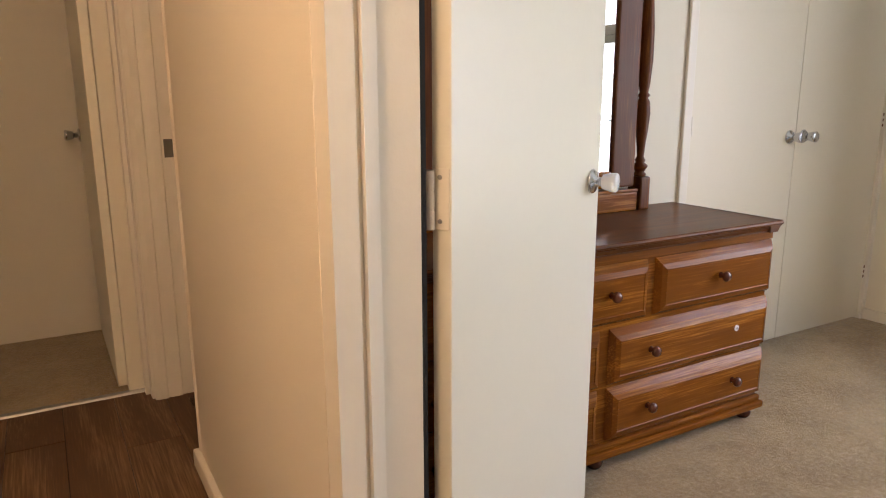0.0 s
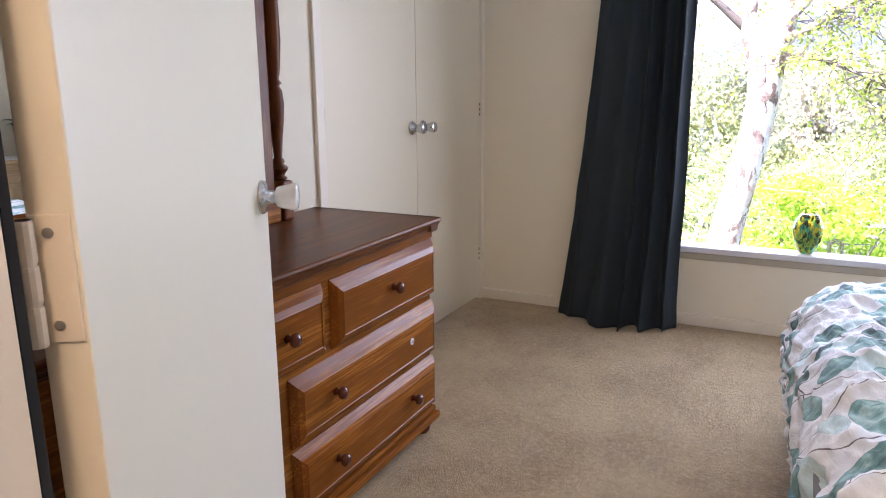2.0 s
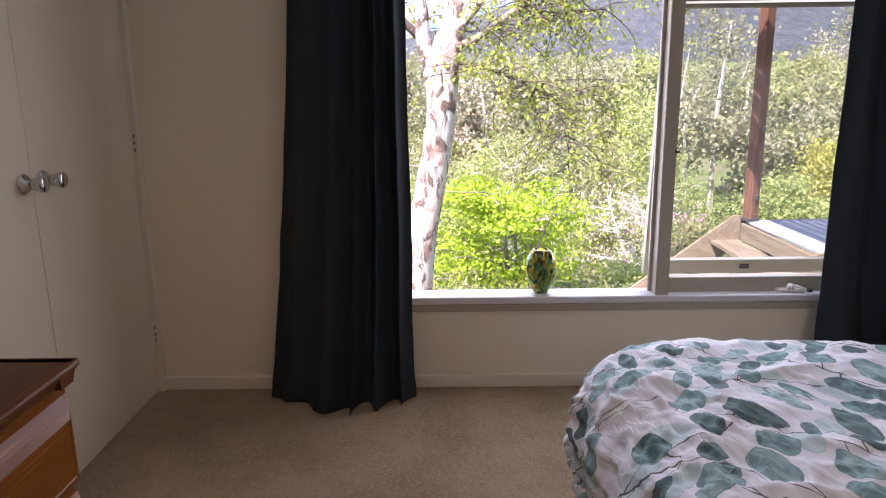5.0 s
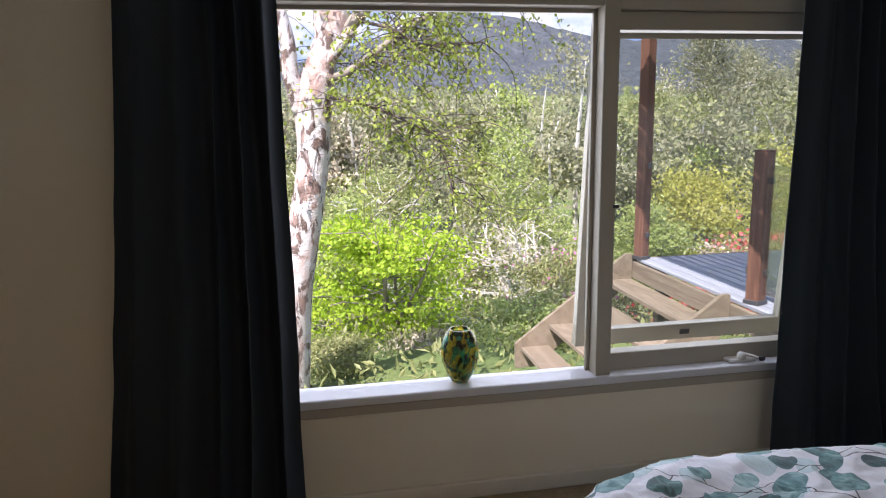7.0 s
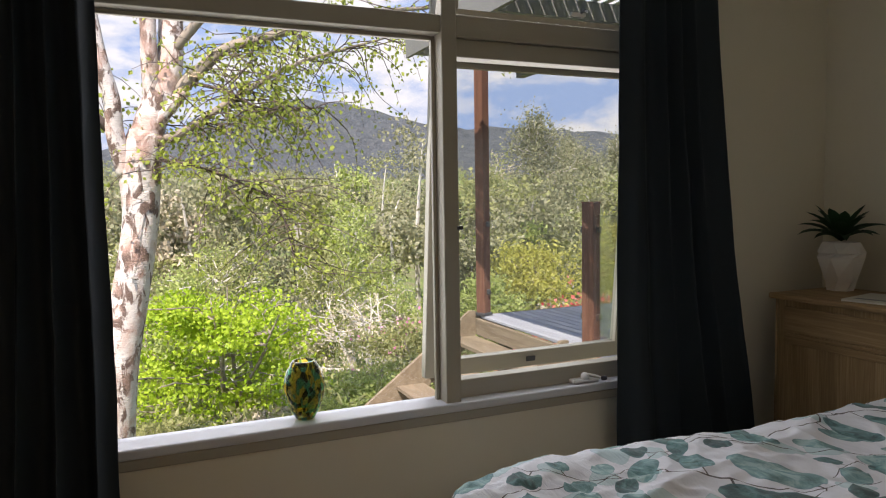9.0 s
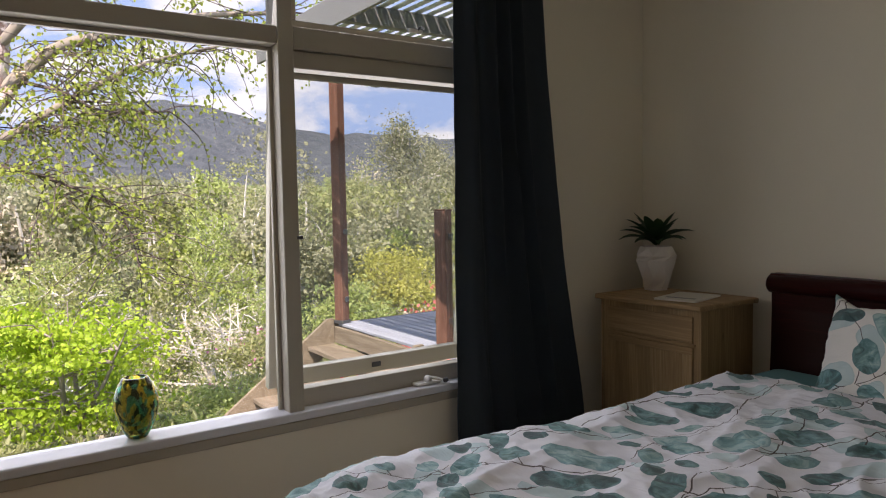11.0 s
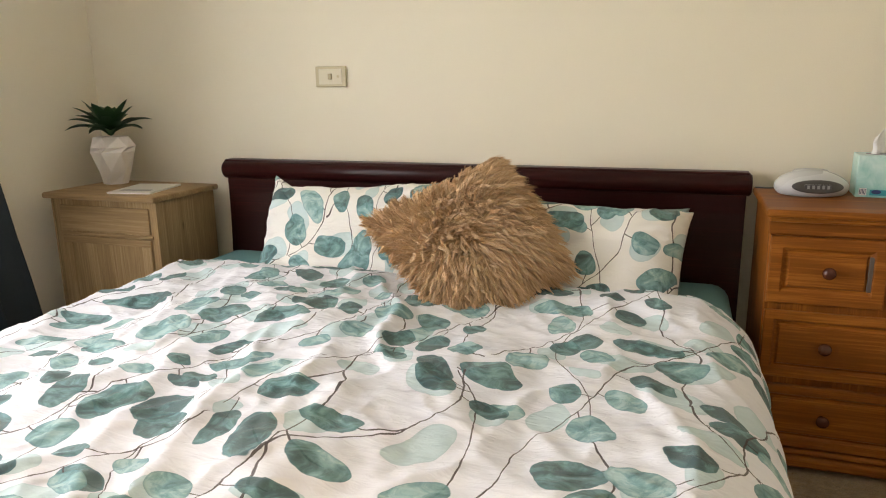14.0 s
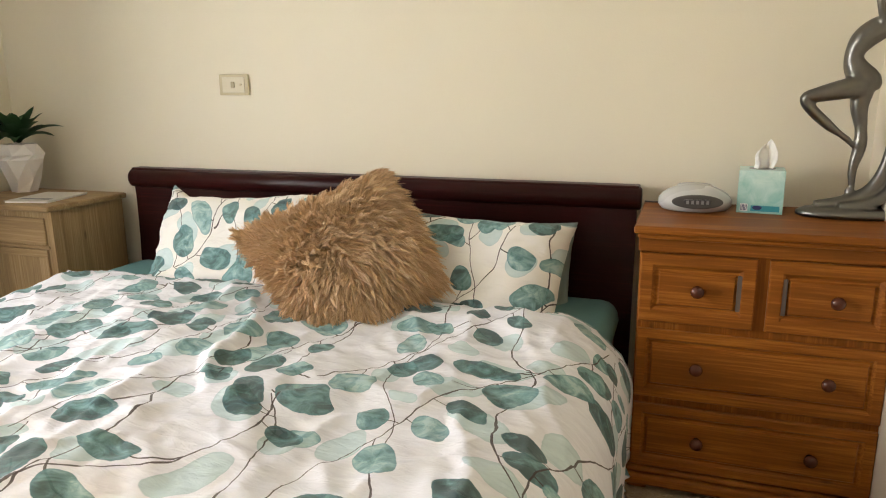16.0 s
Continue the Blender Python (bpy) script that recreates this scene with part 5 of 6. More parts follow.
def clock():
    c = thing("clock_radio", (1.042, -1.715, 0.743), "oval silver clock radio with a dark display", "clock radio", 180 + 6)
    b = bmesh.new()
    bmesh.ops.create_uvsphere(b, u_segments=36, v_segments=18, radius=1.0)
    for v in b.verts:
        x, y, z = v.co
        z = max(z, -0.55)
        v.co = (x * 0.100, y * 0.072, (z + 0.55) * 0.041 + 0.006 * (y + 1) * max(0.0, z + 0.2))
    part("case", b, SILVERPL, c, smooth=True)
    f = bmesh.new()
    bmesh.ops.create_uvsphere(f, u_segments=32, v_segments=12, radius=1.0)
    for v in f.verts:
        x, y, z = v.co
        v.co = (x * 0.068, -0.066 + y * 0.009 + z * 0.009, 0.031 + z * 0.0185)
    dp = part("display", f, paint("smoked_plastic", (0.06, 0.058, 0.055), 0.3, 0.05), c, "smoky grey oval display", True)
    part("screen", box(-0.036, 0.034, -0.0770, -0.066, 0.024, 0.038, 0.002, 1), DARKPL, dp, "dark screen")
    for i in range(5):
        part("digit_bar", box(-0.030 + i * 0.013, -0.023 + i * 0.013, -0.0776, -0.0766, 0.026, 0.036), GREYBAR, dp)
    for i in range(6):
        part("button", box(-0.034 + i * 0.012, -0.026 + i * 0.012, -0.062, -0.055, 0.009, 0.0125, 0.0008, 1), SILVERPL, c)
    tp = lathe([(0.9, -0.004), (1.0, -0.001), (0.92, 0.003), (0.5, 0.0055), (0.05, 0.006)], 28)
    for v in tp.verts:
        v.co = (v.co.x * 0.050, 0.016 + v.co.y * 0.034, 0.0655 + v.co.z + 0.10 * v.co.y * 0.034)
    part("speaker_grille", tp, SILVERPL, c, "silver speaker lid", True)
    part("cable", tube([(-0.07, 0.05, 0.012, 0.0022), (-0.10, 0.075, 0.006, 0.0022), (-0.13, 0.10, 0.004, 0.0022)], 8), DARKPL, c)


clock()


def tissues():
    k = Net("aqua_printed_card")
    v = k.coord()
    f = k.noise(v, 16, 4, 0.6, 1.5)
    sheen = k.n("SeparateXYZ", Vector=v).outputs[2]
    col = k.mix(k.ramp(k.math("ADD", f, k.math("MULTIPLY", sheen, 3.0)), (0.45, 0.0), (0.95, 1.0)), (0.25, 0.56, 0.52), (0.62, 0.80, 0.76))
    card = k.set(col, 0.45)
    t = thing("tissue_box", (0.870, -1.745, 0.743), "aqua cube tissue box with a tissue pulled up", "tissue box", 180 - 4)
    part("carton", box(-0.058, 0.058, -0.055, 0.055, 0.0, 0.118, 0.0015, 1), card, t)
    part("opening", lathe([(0.034, 0.1182), (0.034, 0.1188), (0.002, 0.1189)], 28), GREYBAR, t)
    part("barcode", box(-0.049, -0.030, -0.0556, -0.0552, 0.006, 0.026), PAPER, t)
    for i in range(5):
        part("bar", box(-0.0475 + i * 0.0034, -0.0458 + i * 0.0034, -0.0560, -0.0557, 0.008, 0.024), NAVY, t)
    part("logo_band", box(-0.022, 0.050, -0.0556, -0.0552, 0.006, 0.022), paint("deep_aqua_print", (0.03, 0.30, 0.36), 0.45), t)
    lg = lathe([(1.0, 0.0), (1.0, -0.0004)], 24, "y")
    for vv in lg.verts:
        vv.co = (-0.006 + vv.co.x * 0.012, -0.0557 + vv.co.y, 0.016 + vv.co.z * 0.006)
    part("logo", lg, NAVY, t)
    n, m = 24, 18
    U, V = np.meshgrid(np.linspace(-1, 1, n), np.linspace(0, 1, m), indexing="ij")
    wide = 0.024 + 0.010 * V - 0.016 * V ** 4
    X = U * wide + 0.010 * V + 0.004 * np.sin(V * 5)
    Y = 0.012 * np.sin(U * 3.2 + V * 1.5) * (1 - 0.2 * V) + 0.004 * fbm(U, V, 5, 3, 1.2)
    Z = 0.115 + V * (0.085 - 0.022 * np.abs(U - 0.5)) + 0.004 * fbm(V, U, 6, 2, 1.5)
    ob = from_grid("tissue", np.stack([X, Y, Z], -1), PAPER, t, label="white tissue")
    ob.modifiers.new("thick", "SOLIDIFY").thickness = 0.0012


tissues()


def statue():
    """Pewter dancer on a flowing base, as one plain mesh."""
    b = bmesh.new()
    # standing leg, raised leg, arched body, arms, head, hanging drape
    limbs = [[(0.005, 0, 0.045, 0.006), (0.004, 0, 0.070, 0.013), (0.0, 0, 0.085, 0.010), (0.002, 0, 0.13, 0.014), (-0.008, 0, 0.19, 0.020), (-0.006, 0, 0.235, 0.018), (0.004, 0, 0.29, 0.026), (0.0, 0, 0.34, 0.034)],
             [(0.0, 0.010, 0.345, 0.034), (0.05, 0.016, 0.335, 0.031), (0.105, 0.02, 0.322, 0.024), (0.133, 0.02, 0.312, 0.019), (0.118, 0.02, 0.285, 0.018), (0.075, 0.015, 0.245, 0.016), (0.045, 0.012, 0.222, 0.010), (0.022, 0.010, 0.205, 0.010), (0.008, 0.008, 0.185, 0.004)],
             [(-0.012, 0.0, 0.330, 0.030), (-0.006, 0.0, 0.352, 0.042), (0.020, 0.0, 0.385, 0.036), (0.030, 0.0, 0.420, 0.027), (0.012, 0.0, 0.460, 0.036), (-0.028, 0.0, 0.488, 0.036), (-0.065, 0.0, 0.485, 0.020), (-0.085, 0.0, 0.475, 0.015)],
             [(-0.025, 0.022, 0.498, 0.014), (-0.010, 0.030, 0.545, 0.012), (0.0, 0.03, 0.585, 0.010), (0.004, 0.02, 0.62, 0.008), (-0.01, 0.01, 0.66, 0.005)],
             [(-0.045, -0.022, 0.48, 0.013), (-0.080, -0.03, 0.44, 0.011), (-0.10, -0.03, 0.38, 0.010), (-0.094, -0.02, 0.30, 0.009), (-0.09, -0.01, 0.22, 0.008)],
             [(-0.075, 0.0, 0.476, 0.018), (-0.10, 0.0, 0.468, 0.026), (-0.125, 0.0, 0.462, 0.024), (-0.14, 0.0, 0.458, 0.010)],
             [(-0.085, 0.0, 0.30, 0.010), (-0.082, 0.004, 0.22, 0.014), (-0.070, 0.004, 0.13, 0.018), (-0.04, 0.004, 0.07, 0.022), (0.02, 0.006, 0.040, 0.022), (0.085, 0.004, 0.028, 0.018)],
             [(-0.10, 0.012, 0.26, 0.008), (-0.105, 0.016, 0.18, 0.014), (-0.095, 0.016, 0.09, 0.020), (-0.05, 0.018, 0.045, 0.020), (0.03, 0.03, 0.028, 0.016)],
             [(-0.11, -0.012, 0.24, 0.008), (-0.11, -0.016, 0.14, 0.014), (-0.09, -0.018, 0.06, 0.020), (-0.02, -0.02, 0.032, 0.018), (0.07, -0.015, 0.022, 0.015)]]
    for lm in limbs:
        tube([(x, y, z, r * 0.84) for x, y, z, r in lm], 14, 5, b)
    base = lathe([(0.9, 0.0), (1.0, 0.006), (0.98, 0.016), (0.8, 0.026), (0.4, 0.032), (0.05, 0.034)], 40)
    for v in base.verts:
        v.co = (0.005 + v.co.x * 0.125, v.co.y * 0.062, v.co.z)
    join(b, base)
    ob = tagged(mesh_ob("statue", b, PEWTER, True), "pewter-coloured dancer figurine on a flowing base", "statue")
    rm = ob.modifiers.new("blend", "REMESH")
    rm.mode, rm.voxel_size, rm.use_smooth_shade = "VOXEL", 0.0036, True
    sm = ob.modifiers.new("soften", "SMOOTH")
    sm.iterations, sm.factor = 5, 0.6
    ob.matrix_world = pose(0.657, -1.70, 0.743) @ Matrix.Scale(0.99, 4)


statue()


# ---- outdoors ----
def ground_z(x, y):
    """Garden that falls away from the house, a valley, then rising woods."""
    x = np.asarray(x, float)
    y = np.asarray(y, float)
    z = -0.9 - 0.16 * np.clip(x - 4, 0, 22) + 0.02 * np.clip(x - 26, 0, 60) + 0.075 * np.clip(x - 60, 0, 140)
    z = z + 0.25 * np.clip(-y - 2.5, 0, 3) * np.clip(1 - (x - 6) / 12, 0, 1)
    return z + 0.12 * np.sin(x * 0.7 + y * 0.4) + 0.10 * np.sin(y * 0.9 - x * 0.3)


gx = np.concatenate([np.linspace(-300, 3.0, 12), np.linspace(3.96, 40, 70), np.linspace(42, 900, 60)])
gy = np.concatenate([np.linspace(-700, -42, 30), np.linspace(-40, 40, 70), np.linspace(42, 700, 30)])
GX, GY = np.meshgrid(gx, gy, indexing="ij")
GZ = np.where(GX < 3.5, -0.9, ground_z(GX, GY))
tagged(from_grid("ground", np.stack([GX, GY, GZ], -1), GROUND), "rough sloping garden with grass and leaf litter", "ground", kind="structure")
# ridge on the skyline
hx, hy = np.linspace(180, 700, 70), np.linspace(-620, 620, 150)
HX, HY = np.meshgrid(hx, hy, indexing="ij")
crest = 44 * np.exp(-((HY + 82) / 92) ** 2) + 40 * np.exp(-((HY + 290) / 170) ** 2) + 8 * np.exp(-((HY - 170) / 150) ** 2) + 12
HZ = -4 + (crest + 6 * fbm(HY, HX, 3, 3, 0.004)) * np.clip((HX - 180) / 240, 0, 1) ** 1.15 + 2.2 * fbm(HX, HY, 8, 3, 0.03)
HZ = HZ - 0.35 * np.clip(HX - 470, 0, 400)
tagged(from_grid("hill", np.stack([HX, HY, HZ], -1), HILL), "forested ridge on the skyline, tinted blue-grey for distance haze", "hill", kind="structure")
# sky behind the ridge
sa, sz = np.linspace(-1.35, 1.35, 40), np.linspace(-60, 900, 12)
SA, SZ = np.meshgrid(sa, sz, indexing="ij")
tagged(from_grid("backdrop", np.stack([1500 * np.cos(SA), 1500 * np.sin(SA), SZ], -1), SKYM), "blue sky with broken white cloud", "sky", kind="structure")

# deck, stairs and porch
deck = thing("deck", (6.46, -3.53, -0.11), "weathered grey timber deck with a stair down to the garden", "deck", kind="structure")


def dpart(name, b, mat, label="", parent=None):
    bmesh.ops.translate(b, verts=b.verts, vec=(-6.4, 3.6, 0.14))
    return part(name, b, mat, parent or deck, label)


for i in range(34):
    y = -2.03 - i * 0.094
    dpart("board", box(3.98, 7.22, y - 0.088, y, -0.024, 0.0, 0.003, 1), DECKM)
dpart("joist", box(4.55, 7.22, -2.022, -1.985, -0.17, -0.026, 0.003, 1), TREAD)
dpart("end_joist", box(7.222, 7.26, -5.2, -1.985, -0.17, -0.002, 0.003, 1), TREAD)
for k in range(2):
    dpart("stump", box(7.1, 7.2, -2.3 - k * 2.4, -2.2 - k * 2.4, -2.2, -0.172), TREAD)
for sx in (5.74, 7.22):
    out = [(-1.98, 0.045), (-1.92, 0.045), (-0.92, -0.70), (-0.92, -0.92), (-1.10, -0.92), (-1.98, -0.20)]
    dpart("stringer", prism(out, "x", sx - 0.02, sx + 0.02, 0.002), TREAD)
for k in range(4):
    y0, z0 = -1.97 + k * 0.25, -0.175 - k * 0.185
    dpart("tread", box(5.762, 7.198, y0, y0 + 0.25, z0 - 0.035, z0, 0.004, 1), TREAD)
for px, py, top in ((7.25, -1.985, 2.50), (5.69, -2.03, 1.00)):
    post = thing("deck_post", (px, py, 0.03), "reddish cedar post at the edge of the deck", "post", 24, group="deck posts")
    part("shaft", box(-0.046, 0.046, -0.046, 0.046, 0.0, top, 0.005, 2), CEDAR, post)
    for cz in (0.218, 0.818):
        for cs in (-1, 1):
            part("glass_clamp", box(cs * 0.046 if cs > 0 else -0.075, 0.075 if cs > 0 else -0.046, -0.016, 0.016, cz - 0.022, cz + 0.022, 0.003, 1), DARKPL, post)
    if top < 2:
        part("cap", box(-0.050, 0.050, -0.050, 0.050, top, top + 0.012, 0.004, 1), CEDAR, post)
    part("foot_bracket", box(-0.056, 0.056, -0.056, 0.056, 0.0, 0.03, 0.004, 1), DARKPL, post)
for b, at in (((-0.004, 0.004, -0.74, 0.74, 0.08, 0.92), (7.255, -2.83, 0.03)), ((-0.75, 0.72, -0.004, 0.004, 0.08, 0.92), (4.91, -2.03, 0.03))):
    bal = thing("balustrade", at, "clear glass balustrade panel between deck posts", "balustrade", group="deck balustrade")
    part("pane", box(*b), GLASS, bal).visible_shadow = False
porch = thing("porch_roof", (6.0, -3.10, 2.25), "porch roof of ribbed pale sheet on dark rafters", "roof", kind="structure")
rb = bmesh.new()
nrib = 60
for i in range(nrib):
    y0 = -1.06 - i * 0.09
    for a, c, zz in ((0, 0.045, 0.0), (0.045, 0.09, 0.022)):
        box(-2.05, 0.86, y0 - c + 3.0, y0 - a + 3.0, 0.06 + zz, 0.066 + zz, bm=rb)
part("roof_sheet", rb, GREYROOF, porch)
for xx in (-1.9, -1.2, -0.5, 0.2, 0.80):
    part("rafter", box(xx - 0.03, xx + 0.03, -2.4, 1.92, -0.06, 0.058, 0.003, 1), BEAM, porch)
for yy in (0.95, -0.6):
    part("roof_beam", box(-2.05, 0.86, yy - 0.035, yy + 0.035, -0.18, -0.062, 0.003, 1), BEAM, porch)
part("fascia", box(-2.05, 0.88, 1.93, 1.955, -0.08, 0.10, 0.003, 1), BEAM, porch)


def limb_points(rng, start, d, length, r0, r1, n=4, wander=0.25, sag=0.0):
    p, d = np.array(start, float), np.array(d, float) / np.linalg.norm(d)
    out = [(*p, r0)]
    for i in range(n):
        d = d + rng.normal(scale=wander, size=3)
        d[2] -= sag
        d /= np.linalg.norm(d)
        p = p + d * length / n
        out.append((*p, r0 + (r1 - r0) * (i + 1) / n))
    return out


def big_birch():
    """White-trunked birch close to the window, forked, with hanging twigs and small spring leaves."""
    rng = np.random.default_rng(12)
    bx, by = 9.0, 0.86
    gz = float(ground_z(bx, by))
    t = thing("birch_tree", (bx, by, gz), "old white birch with a forked trunk and small spring leaves", "tree")
    o = np.array((bx, by, gz))

    def loc(*rows):
        return [(x - o[0], y - o[1], z - o[2], r) for x, y, z, r in rows]
    tr = tube(loc((9.0, 1.24, gz - 0.3, 0.26), (9.0, 1.12, -0.95, 0.205), (9.0, 1.04, -0.4, 0.18), (9.02, 0.92, 0.2, 0.17), (9.0, 0.80, 0.9, 0.165), (9.02, 0.78, 1.45, 0.19), (9.02, 0.70, 1.75, 0.17)), 20, 6)
    tube(loc((9.02, 0.76, 1.55, 0.16), (9.03, 0.64, 1.95, 0.145), (9.05, 0.50, 2.30, 0.13), (9.08, 0.45, 2.8, 0.115), (9.1, 0.42, 3.8, 0.09), (9.2, 0.3, 5.2, 0.05), (9.2, 0.2, 7.0, 0.02)), 16, 5, tr)
    tube(loc((9.0, 0.88, 1.35, 0.11), (8.95, 0.98, 1.70, 0.085), (8.92, 1.00, 2.05, 0.075), (8.9, 1.10, 2.5, 0.07), (8.9, 1.2, 3.4, 0.05), (8.8, 1.3, 5.0, 0.02)), 12, 5, tr)
    tube(loc((9.04, 0.62, 1.95, 0.10), (8.98, 0.66, 2.4, 0.08), (8.95, 0.66, 3.0, 0.07), (8.92, 0.70, 3.8, 0.05), (8.9, 0.7, 5.0, 0.02)), 12, 5, tr)
    tube(loc((9.0, 0.72, 1.72, 0.075), (8.93, 0.55, 1.92, 0.062), (8.88, 0.42, 2.08, 0.058), (8.86, 0.37, 2.14, 0.05)), 10, 4, tr)
    part("trunk", tr, BIRCH, t, smooth=True)
    arms = [[(9.04, 0.52, 2.05, 0.075), (8.95, 0.22, 2.35, 0.062), (8.9, -0.05, 2.58, 0.052), (8.8, -0.5, 2.72, 0.044), (8.7, -1.2, 2.95, 0.032), (8.6, -2.2, 3.1, 0.015)],
            [(9.02, 0.66, 1.68, 0.052), (8.95, 0.42, 1.74, 0.042), (8.9, 0.15, 1.92, 0.038), (8.85, -0.14, 2.12, 0.030), (8.8, -0.7, 2.45, 0.022), (8.7, -1.6, 2.75, 0.010)],
            [(9.04, 0.48, 2.5, 0.05), (8.8, 0.0, 3.0, 0.042), (8.6, -0.9, 3.5, 0.03), (8.4, -2.0, 3.8, 0.014)],
            [(9.0, 0.72, 1.50, 0.022), (8.8, 0.42, 1.46, 0.014), (8.6, 0.0, 1.30, 0.011), (8.5, -0.4, 1.05, 0.008), (8.45, -0.55, 0.55, 0.005)],
            [(9.0, 1.0, 1.75, 0.05), (8.9, 1.5, 2.2, 0.035), (8.8, 2.1, 2.6, 0.02)],
            [(9.03, 0.47, 2.28, 0.022), (8.8, 0.0, 2.15, 0.016), (8.7, -0.35, 1.98, 0.012), (8.6, -0.9, 2.0, 0.007)],
            [(9.1, 0.4, 3.2, 0.045), (8.3, -0.6, 4.0, 0.03), (7.9, -2.0, 4.2, 0.014)]]
    tw = bmesh.new()
    anchors = []
    for i, a in enumerate(arms):
        part("limb", tube(loc(*a), 10, 5), BARK if i < 3 else TWIG, t, smooth=True)
        dense = smooth_path(loc(*a), 9)
        for p in dense[8:]:
            for _ in range(2):
                d = rng.normal(size=3) * (0.6, 1.0, 0.3) + (0, -0.35, 0.1)
                L = rng.uniform(0.4, 1.3)
                pts = limb_points(rng, p[:3], d, L, 0.007, 0.002, 4, 0.28, 0.24)
                tube(pts, 5, 2, tw)
                anchors += [q[:3] for q in smooth_path(pts, 6)[4:]]
    part("twigs", tw, TWIG, t, "fine dark hanging twigs")["kind"] = "stuff"
    A = np.array(anchors)
    C = np.repeat(A, 2, 0) + rng.normal(scale=0.045, size=(len(A) * 2, 3))
    leaves("crown", C[rng.permutation(len(C))[:7500]], 0.050, L_BIRCH, t, rng, 0.8, 0.75, "small fresh birch leaves", "stuff")
    return t


big_birch()


def bush(name, x, y, height, spread, mat, count, size, label, seed, puff=0.17, trunk=BARK, category="bush", clumps=14, low=0.15, flowers=None, aspect=0.62, flat=0.055, group=""):
    """Stems, limbs and leaves gathered in uneven clumps with gaps."""
    rng = np.random.default_rng(seed)
    gz = float(ground_z(x, y))
    t = thing(name, (x, y, gz), label, category, group=group)
    b = bmesh.new()
    cl = []
    stems = 1 if category == "tree" else 4
    for s in range(stems):
        base = np.array((rng.normal(scale=0.12), rng.normal(scale=0.12), -0.2))
        lean = np.array((rng.normal(scale=0.25), rng.normal(scale=0.25), 1.0))
        pts = limb_points(rng, base, lean, height * 0.8, 0.03 * height / 2 + 0.01, 0.008, 5, 0.10)
        tube(pts, 8, 3, b)
        for _ in range(clumps // stems):
            k = rng.uniform(low, 1.0)
            p = np.array(smooth_path(pts, 4)[int(k * 19)][:3])
            wide = spread * math.sin(math.pi * min(0.98, 0.25 + 0.68 * k)) ** 0.7
            d = np.array((rng.normal(), rng.normal(), 0.45))
            d[:2] *= wide / max(1e-3, np.linalg.norm(d[:2])) * rng.uniform(0.35, 1.0)
            d[2] *= height * 0.22
            br = [(*p, 0.010 * height / 2 + 0.004), *[(*(p + d * f + rng.normal(scale=0.04 * spread, size=3)), 0.006 * height / 2 + 0.002) for f in (0.4, 0.75, 1.0)]]
            tube(br, 5, 2, b)
            for f in (0.45, 0.75, 1.0):
                cl.append((p + d * f, rng.uniform(0.6, 1.2)))
    part("trunk", b, trunk, t)
    per = max(1, count // len(cl))
    pts = []
    for c, sc in cl:
        q = rng.normal(size=(per, 3)) * (spread * puff * sc, spread * puff * sc, height * flat * sc)
        pts.append(c + q)
    P = np.concatenate(pts)
    P = P[P[:, 2] > 0.02]
    leaves("crown", P, size, mat, t, rng, 0.3, aspect, "", "stuff")
    if flowers:
        sel = P[rng.permutation(len(P))[:flowers[1]]] * 1.04
        cl2 = np.repeat(sel, 6, 0) + rng.normal(scale=size * 0.8, size=(len(sel) * 6, 3))
        leaves("blossom", cl2, flowers[2], flowers[0], t, rng, 0.0, 0.9, "clusters of bright blossom", "stuff")
    return t


bush("maple_tree", 12.4, -0.35, 2.65, 2.0, L_MAPLE, 9500, 0.070, "bright lime-green young maple tree", 5, puff=0.12, clumps=52, category="bush", aspect=0.85, low=0.10, flat=0.012)
bush("maple_tree", 14.5, 0.9, 2.9, 1.4, L_PALE, 6000, 0.085, "pale green leafy shrub behind the birch", 6, clumps=36, aspect=0.8)
bush("shrub", 10.2, 0.75, 0.75, 0.9, L_OLIVE, 4600, 0.05, "grey-green rounded garden shrub", 7, clumps=26)
bush("shrub", 11.0, -0.4, 0.5, 0.8, L_TWIG, 3000, 0.05, "dry grey-green garden shrub", 8, clumps=22)
bush("rhododendron", 12.0, -3.1, 1.55, 1.15, L_OLIVE, 6000, 0.09, "rhododendron with pink blossom", 9, clumps=34, flowers=(L_PINK, 34, 0.06), aspect=0.4)
bush("shrub", 10.8, -2.0, 1.0, 0.9, L_PALE, 5000, 0.06, "low mixed green shrub below the stairs", 10, clumps=28)
bush("shrub", 15.0, -3.4, 2.6, 1.5, L_TWIG, 2600, 0.06, "bare twiggy shrub with few leaves", 13, clumps=40, trunk=PALETRUNK)
for x, y, h, m, nf, sd in ((10.6, -4.6, 1.5, L_OLIVE, 60, 14), (10.9, -5.6, 1.55, L_TWIG, 40, 16), (11.2, -6.6, 1.7, L_OLIVE, 70, 15), (11.6, -7.6, 1.8, L_TWIG, 40, 17), (10.4, -7.2, 1.5, L_PALE, 80, 19)):
    bush("flowering_shrub", x, y, h, 1.0, m, 3200, 0.06, "straggly shrub with red blossom past the deck", sd, clumps=28, flowers=(L_RED, nf * 3, 0.075), group="shrubs past the deck")
bush("acacia_tree", 21.0, -11.0, 4.1, 1.9, L_YELLOW, 9000, 0.12, "round yellow-green tree past the garden", 18, clumps=44, category="tree", low=0.1)
bush("acacia_tree", 20.5, -8.6, 3.2, 1.7, L_PALE, 7000, 0.12, "round soft green tree past the garden", 29, clumps=40, category="tree", low=0.1)
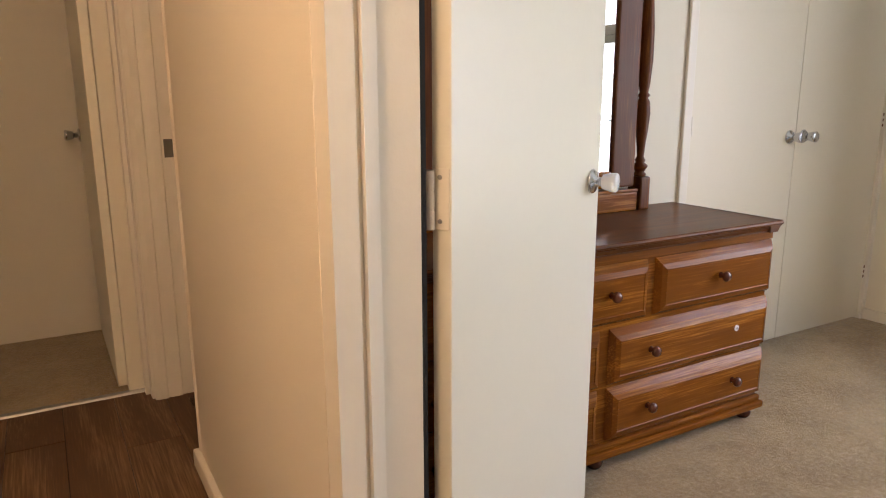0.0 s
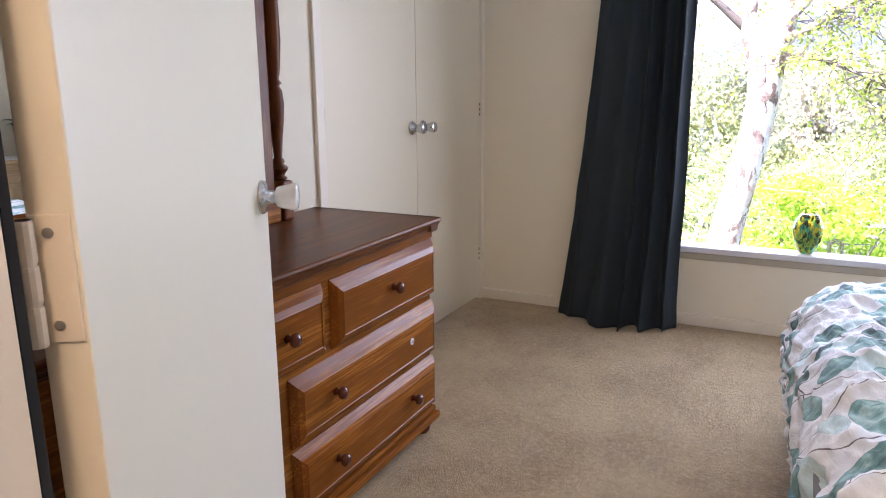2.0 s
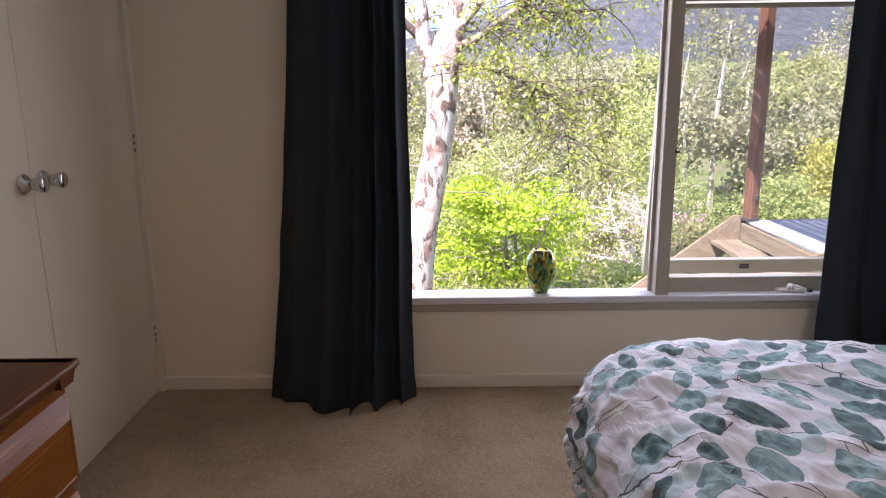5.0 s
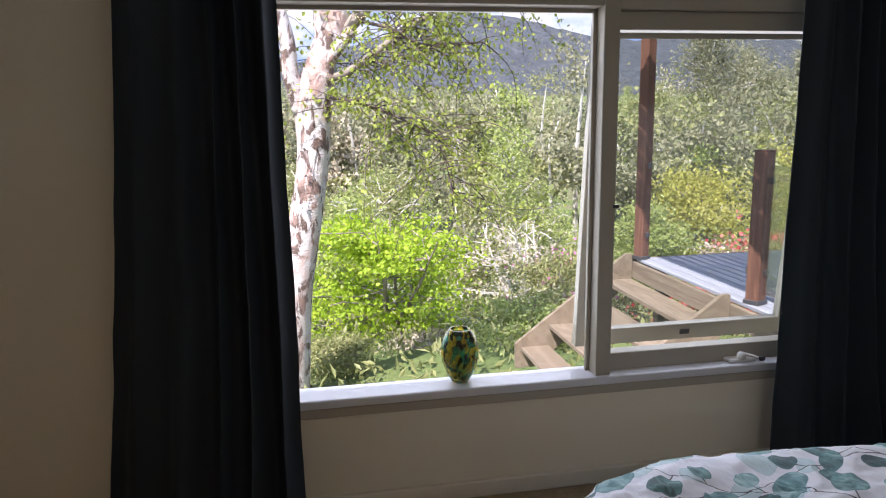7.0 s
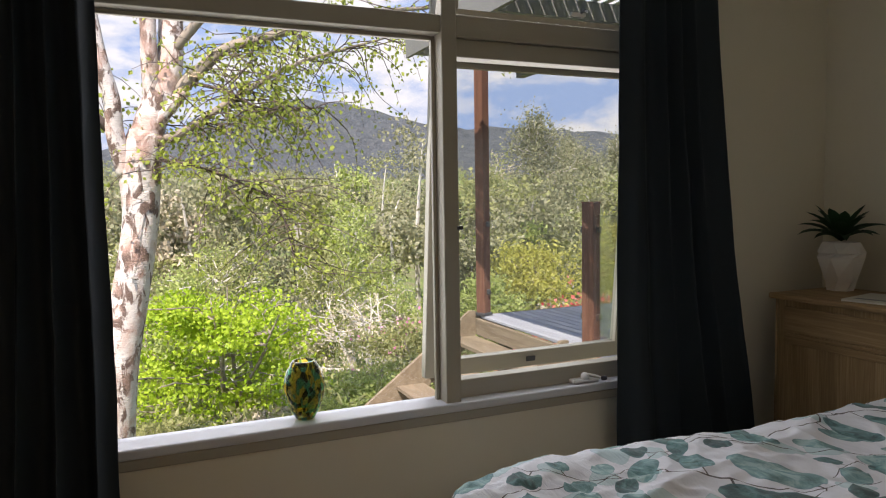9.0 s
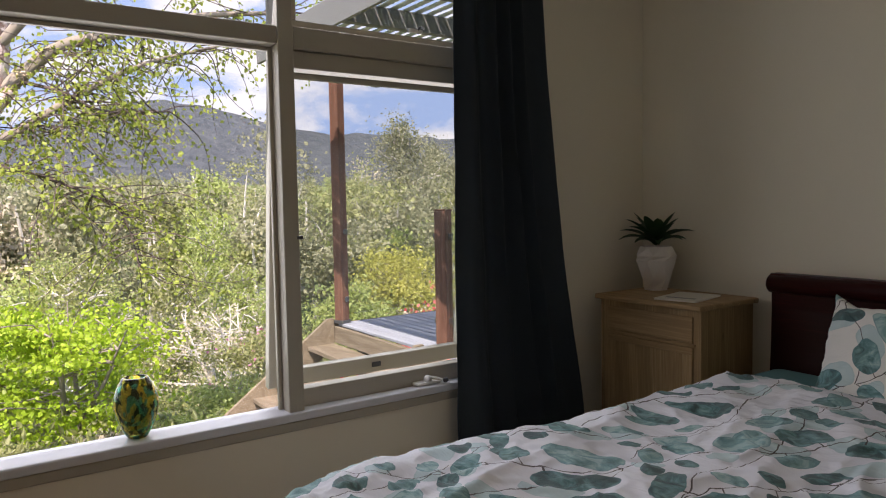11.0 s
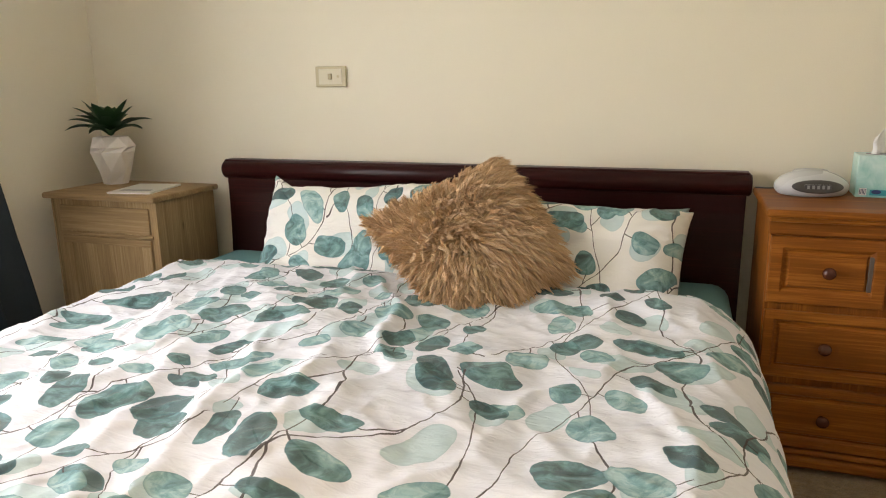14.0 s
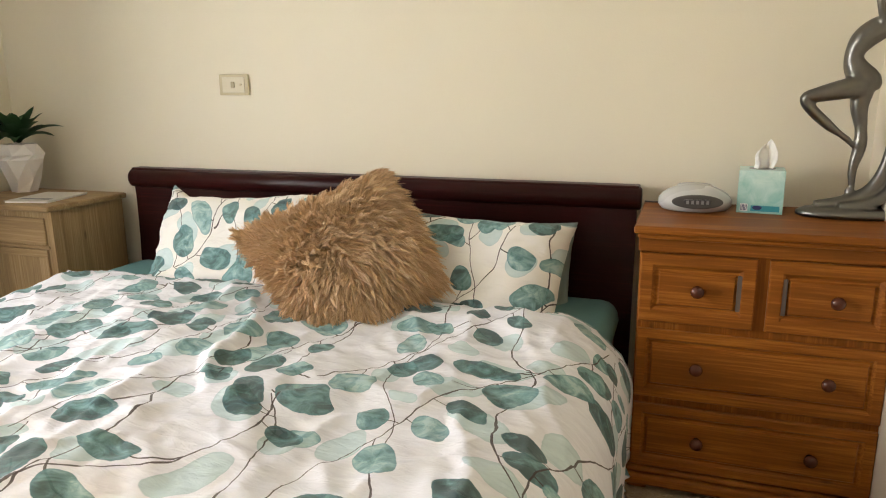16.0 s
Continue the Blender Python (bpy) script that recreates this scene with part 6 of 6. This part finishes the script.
bush("acacia_tree", 21.0, -14.2, 4.8, 2.0, L_YELLOW, 7000, 0.12, "round yellow-green tree past the garden", 28, clumps=40, category="tree", low=0.1)
for x, y, h, s, m, sd in ((19.0, -4.3, 6.0, 0.9, L_PALE, 20), (23.0, -2.6, 5.6, 1.5, L_PALE, 21), (17.5, -2.2, 3.9, 1.2, L_OLIVE, 22), (20.0, 0.6, 5.0, 1.7, L_OLIVE, 23), (25.0, -6.0, 5.6, 1.5, L_OLIVE, 24), (16.5, -0.6, 3.6, 1.3, L_PALE, 26), (18.5, 2.6, 4.8, 1.8, L_OLIVE, 27), (22.0, -6.8, 4.6, 1.3, L_PALE, 34)):
    bush("young_birch", x, y, h, s, m, 5600, 0.085, "slender pale-stemmed tree in spring leaf", sd, trunk=PALETRUNK, category="tree", clumps=48, low=0.15, group="slender trees in the garden")
for x, y, h, s, sd in ((52, -31, 14.5, 3.2, 30), (57, -38.5, 14.5, 3.4, 31), (61, -46, 13.5, 3.4, 33), (50, -36, 11.0, 2.8, 35)):
    bush("gum_tree", x, y, h, s, L_GUM, 9000, 0.22, "tall grey-green gum tree rising over the woods", sd, trunk=PALETRUNK, category="tree", clumps=50, low=0.35, group="tall gum trees")


def far_woods():
    """Belt of mixed woodland between the garden and the ridge."""
    rng = np.random.default_rng(40)
    sets = {"gum": [], "olive": [], "pale": [], "twig": []}
    trunks = bmesh.new()
    for i in range(640):
        x = 27 + 150 * rng.random() ** 1.25
        a = rng.uniform(-0.95, 0.42)
        y = x * math.tan(a)
        gz = float(ground_z(x, y))
        h = max(2.5, (0.046 * x + 1.1 - gz) * rng.uniform(0.50, 1.0) * (1.25 if rng.random() < 0.12 else 1.0))
        w = h * rng.uniform(0.22, 0.36)
        n = int(np.clip(42000 / x, 300, 1200))
        kind = rng.choice(["gum", "olive", "pale", "twig"], p=[0.50, 0.31, 0.12, 0.07])
        nb = 8
        cen = np.stack([rng.normal(scale=w * 0.5, size=nb), rng.normal(scale=w * 0.5, size=nb), h * rng.uniform(0.35, 1.0, nb)], 1)
        pick = rng.integers(0, nb, n)
        P = cen[pick] + rng.normal(size=(n, 3)) * (w * 0.24, w * 0.24, h * 0.05)
        sets[kind].append(P + (x, y, gz))
        if x < 90 and rng.random() < 0.6:
            tube([(x, y, gz - 0.3, 0.14), (x + rng.normal(scale=0.3), y + rng.normal(scale=0.3), gz + h * 0.5, 0.09), (x + rng.normal(scale=0.5), y + rng.normal(scale=0.5), gz + h * 0.92, 0.03)], 5, 2, trunks)
    for key, m in (("gum", L_GUM), ("olive", L_OLIVE), ("pale", L_PALE), ("twig", L_TWIG)):
        tagged(leaves("far_woods", np.concatenate(sets[key]), 0.21, m, None, rng, 0.2, 0.7), "mixed native woodland in the valley", "woods", kind="stuff")
    tagged(mesh_ob("far_trunks", trunks, PALETRUNK), "pale trunks of the woodland in the valley", "woods", kind="stuff")


far_woods()
rngw = np.random.default_rng(50)
gp = np.stack([rngw.uniform(8, 30, 16000), rngw.uniform(-13, 6, 16000)], 1)
gpz = ground_z(gp[:, 0], gp[:, 1])
tagged(leaves("undergrowth", np.column_stack([gp, gpz + 0.05 + 0.35 * rngw.random(16000) ** 2]), 0.16, L_OLIVE, None, rngw, -0.6, 0.35), "rough grass and low undergrowth in the garden", "undergrowth", kind="stuff")
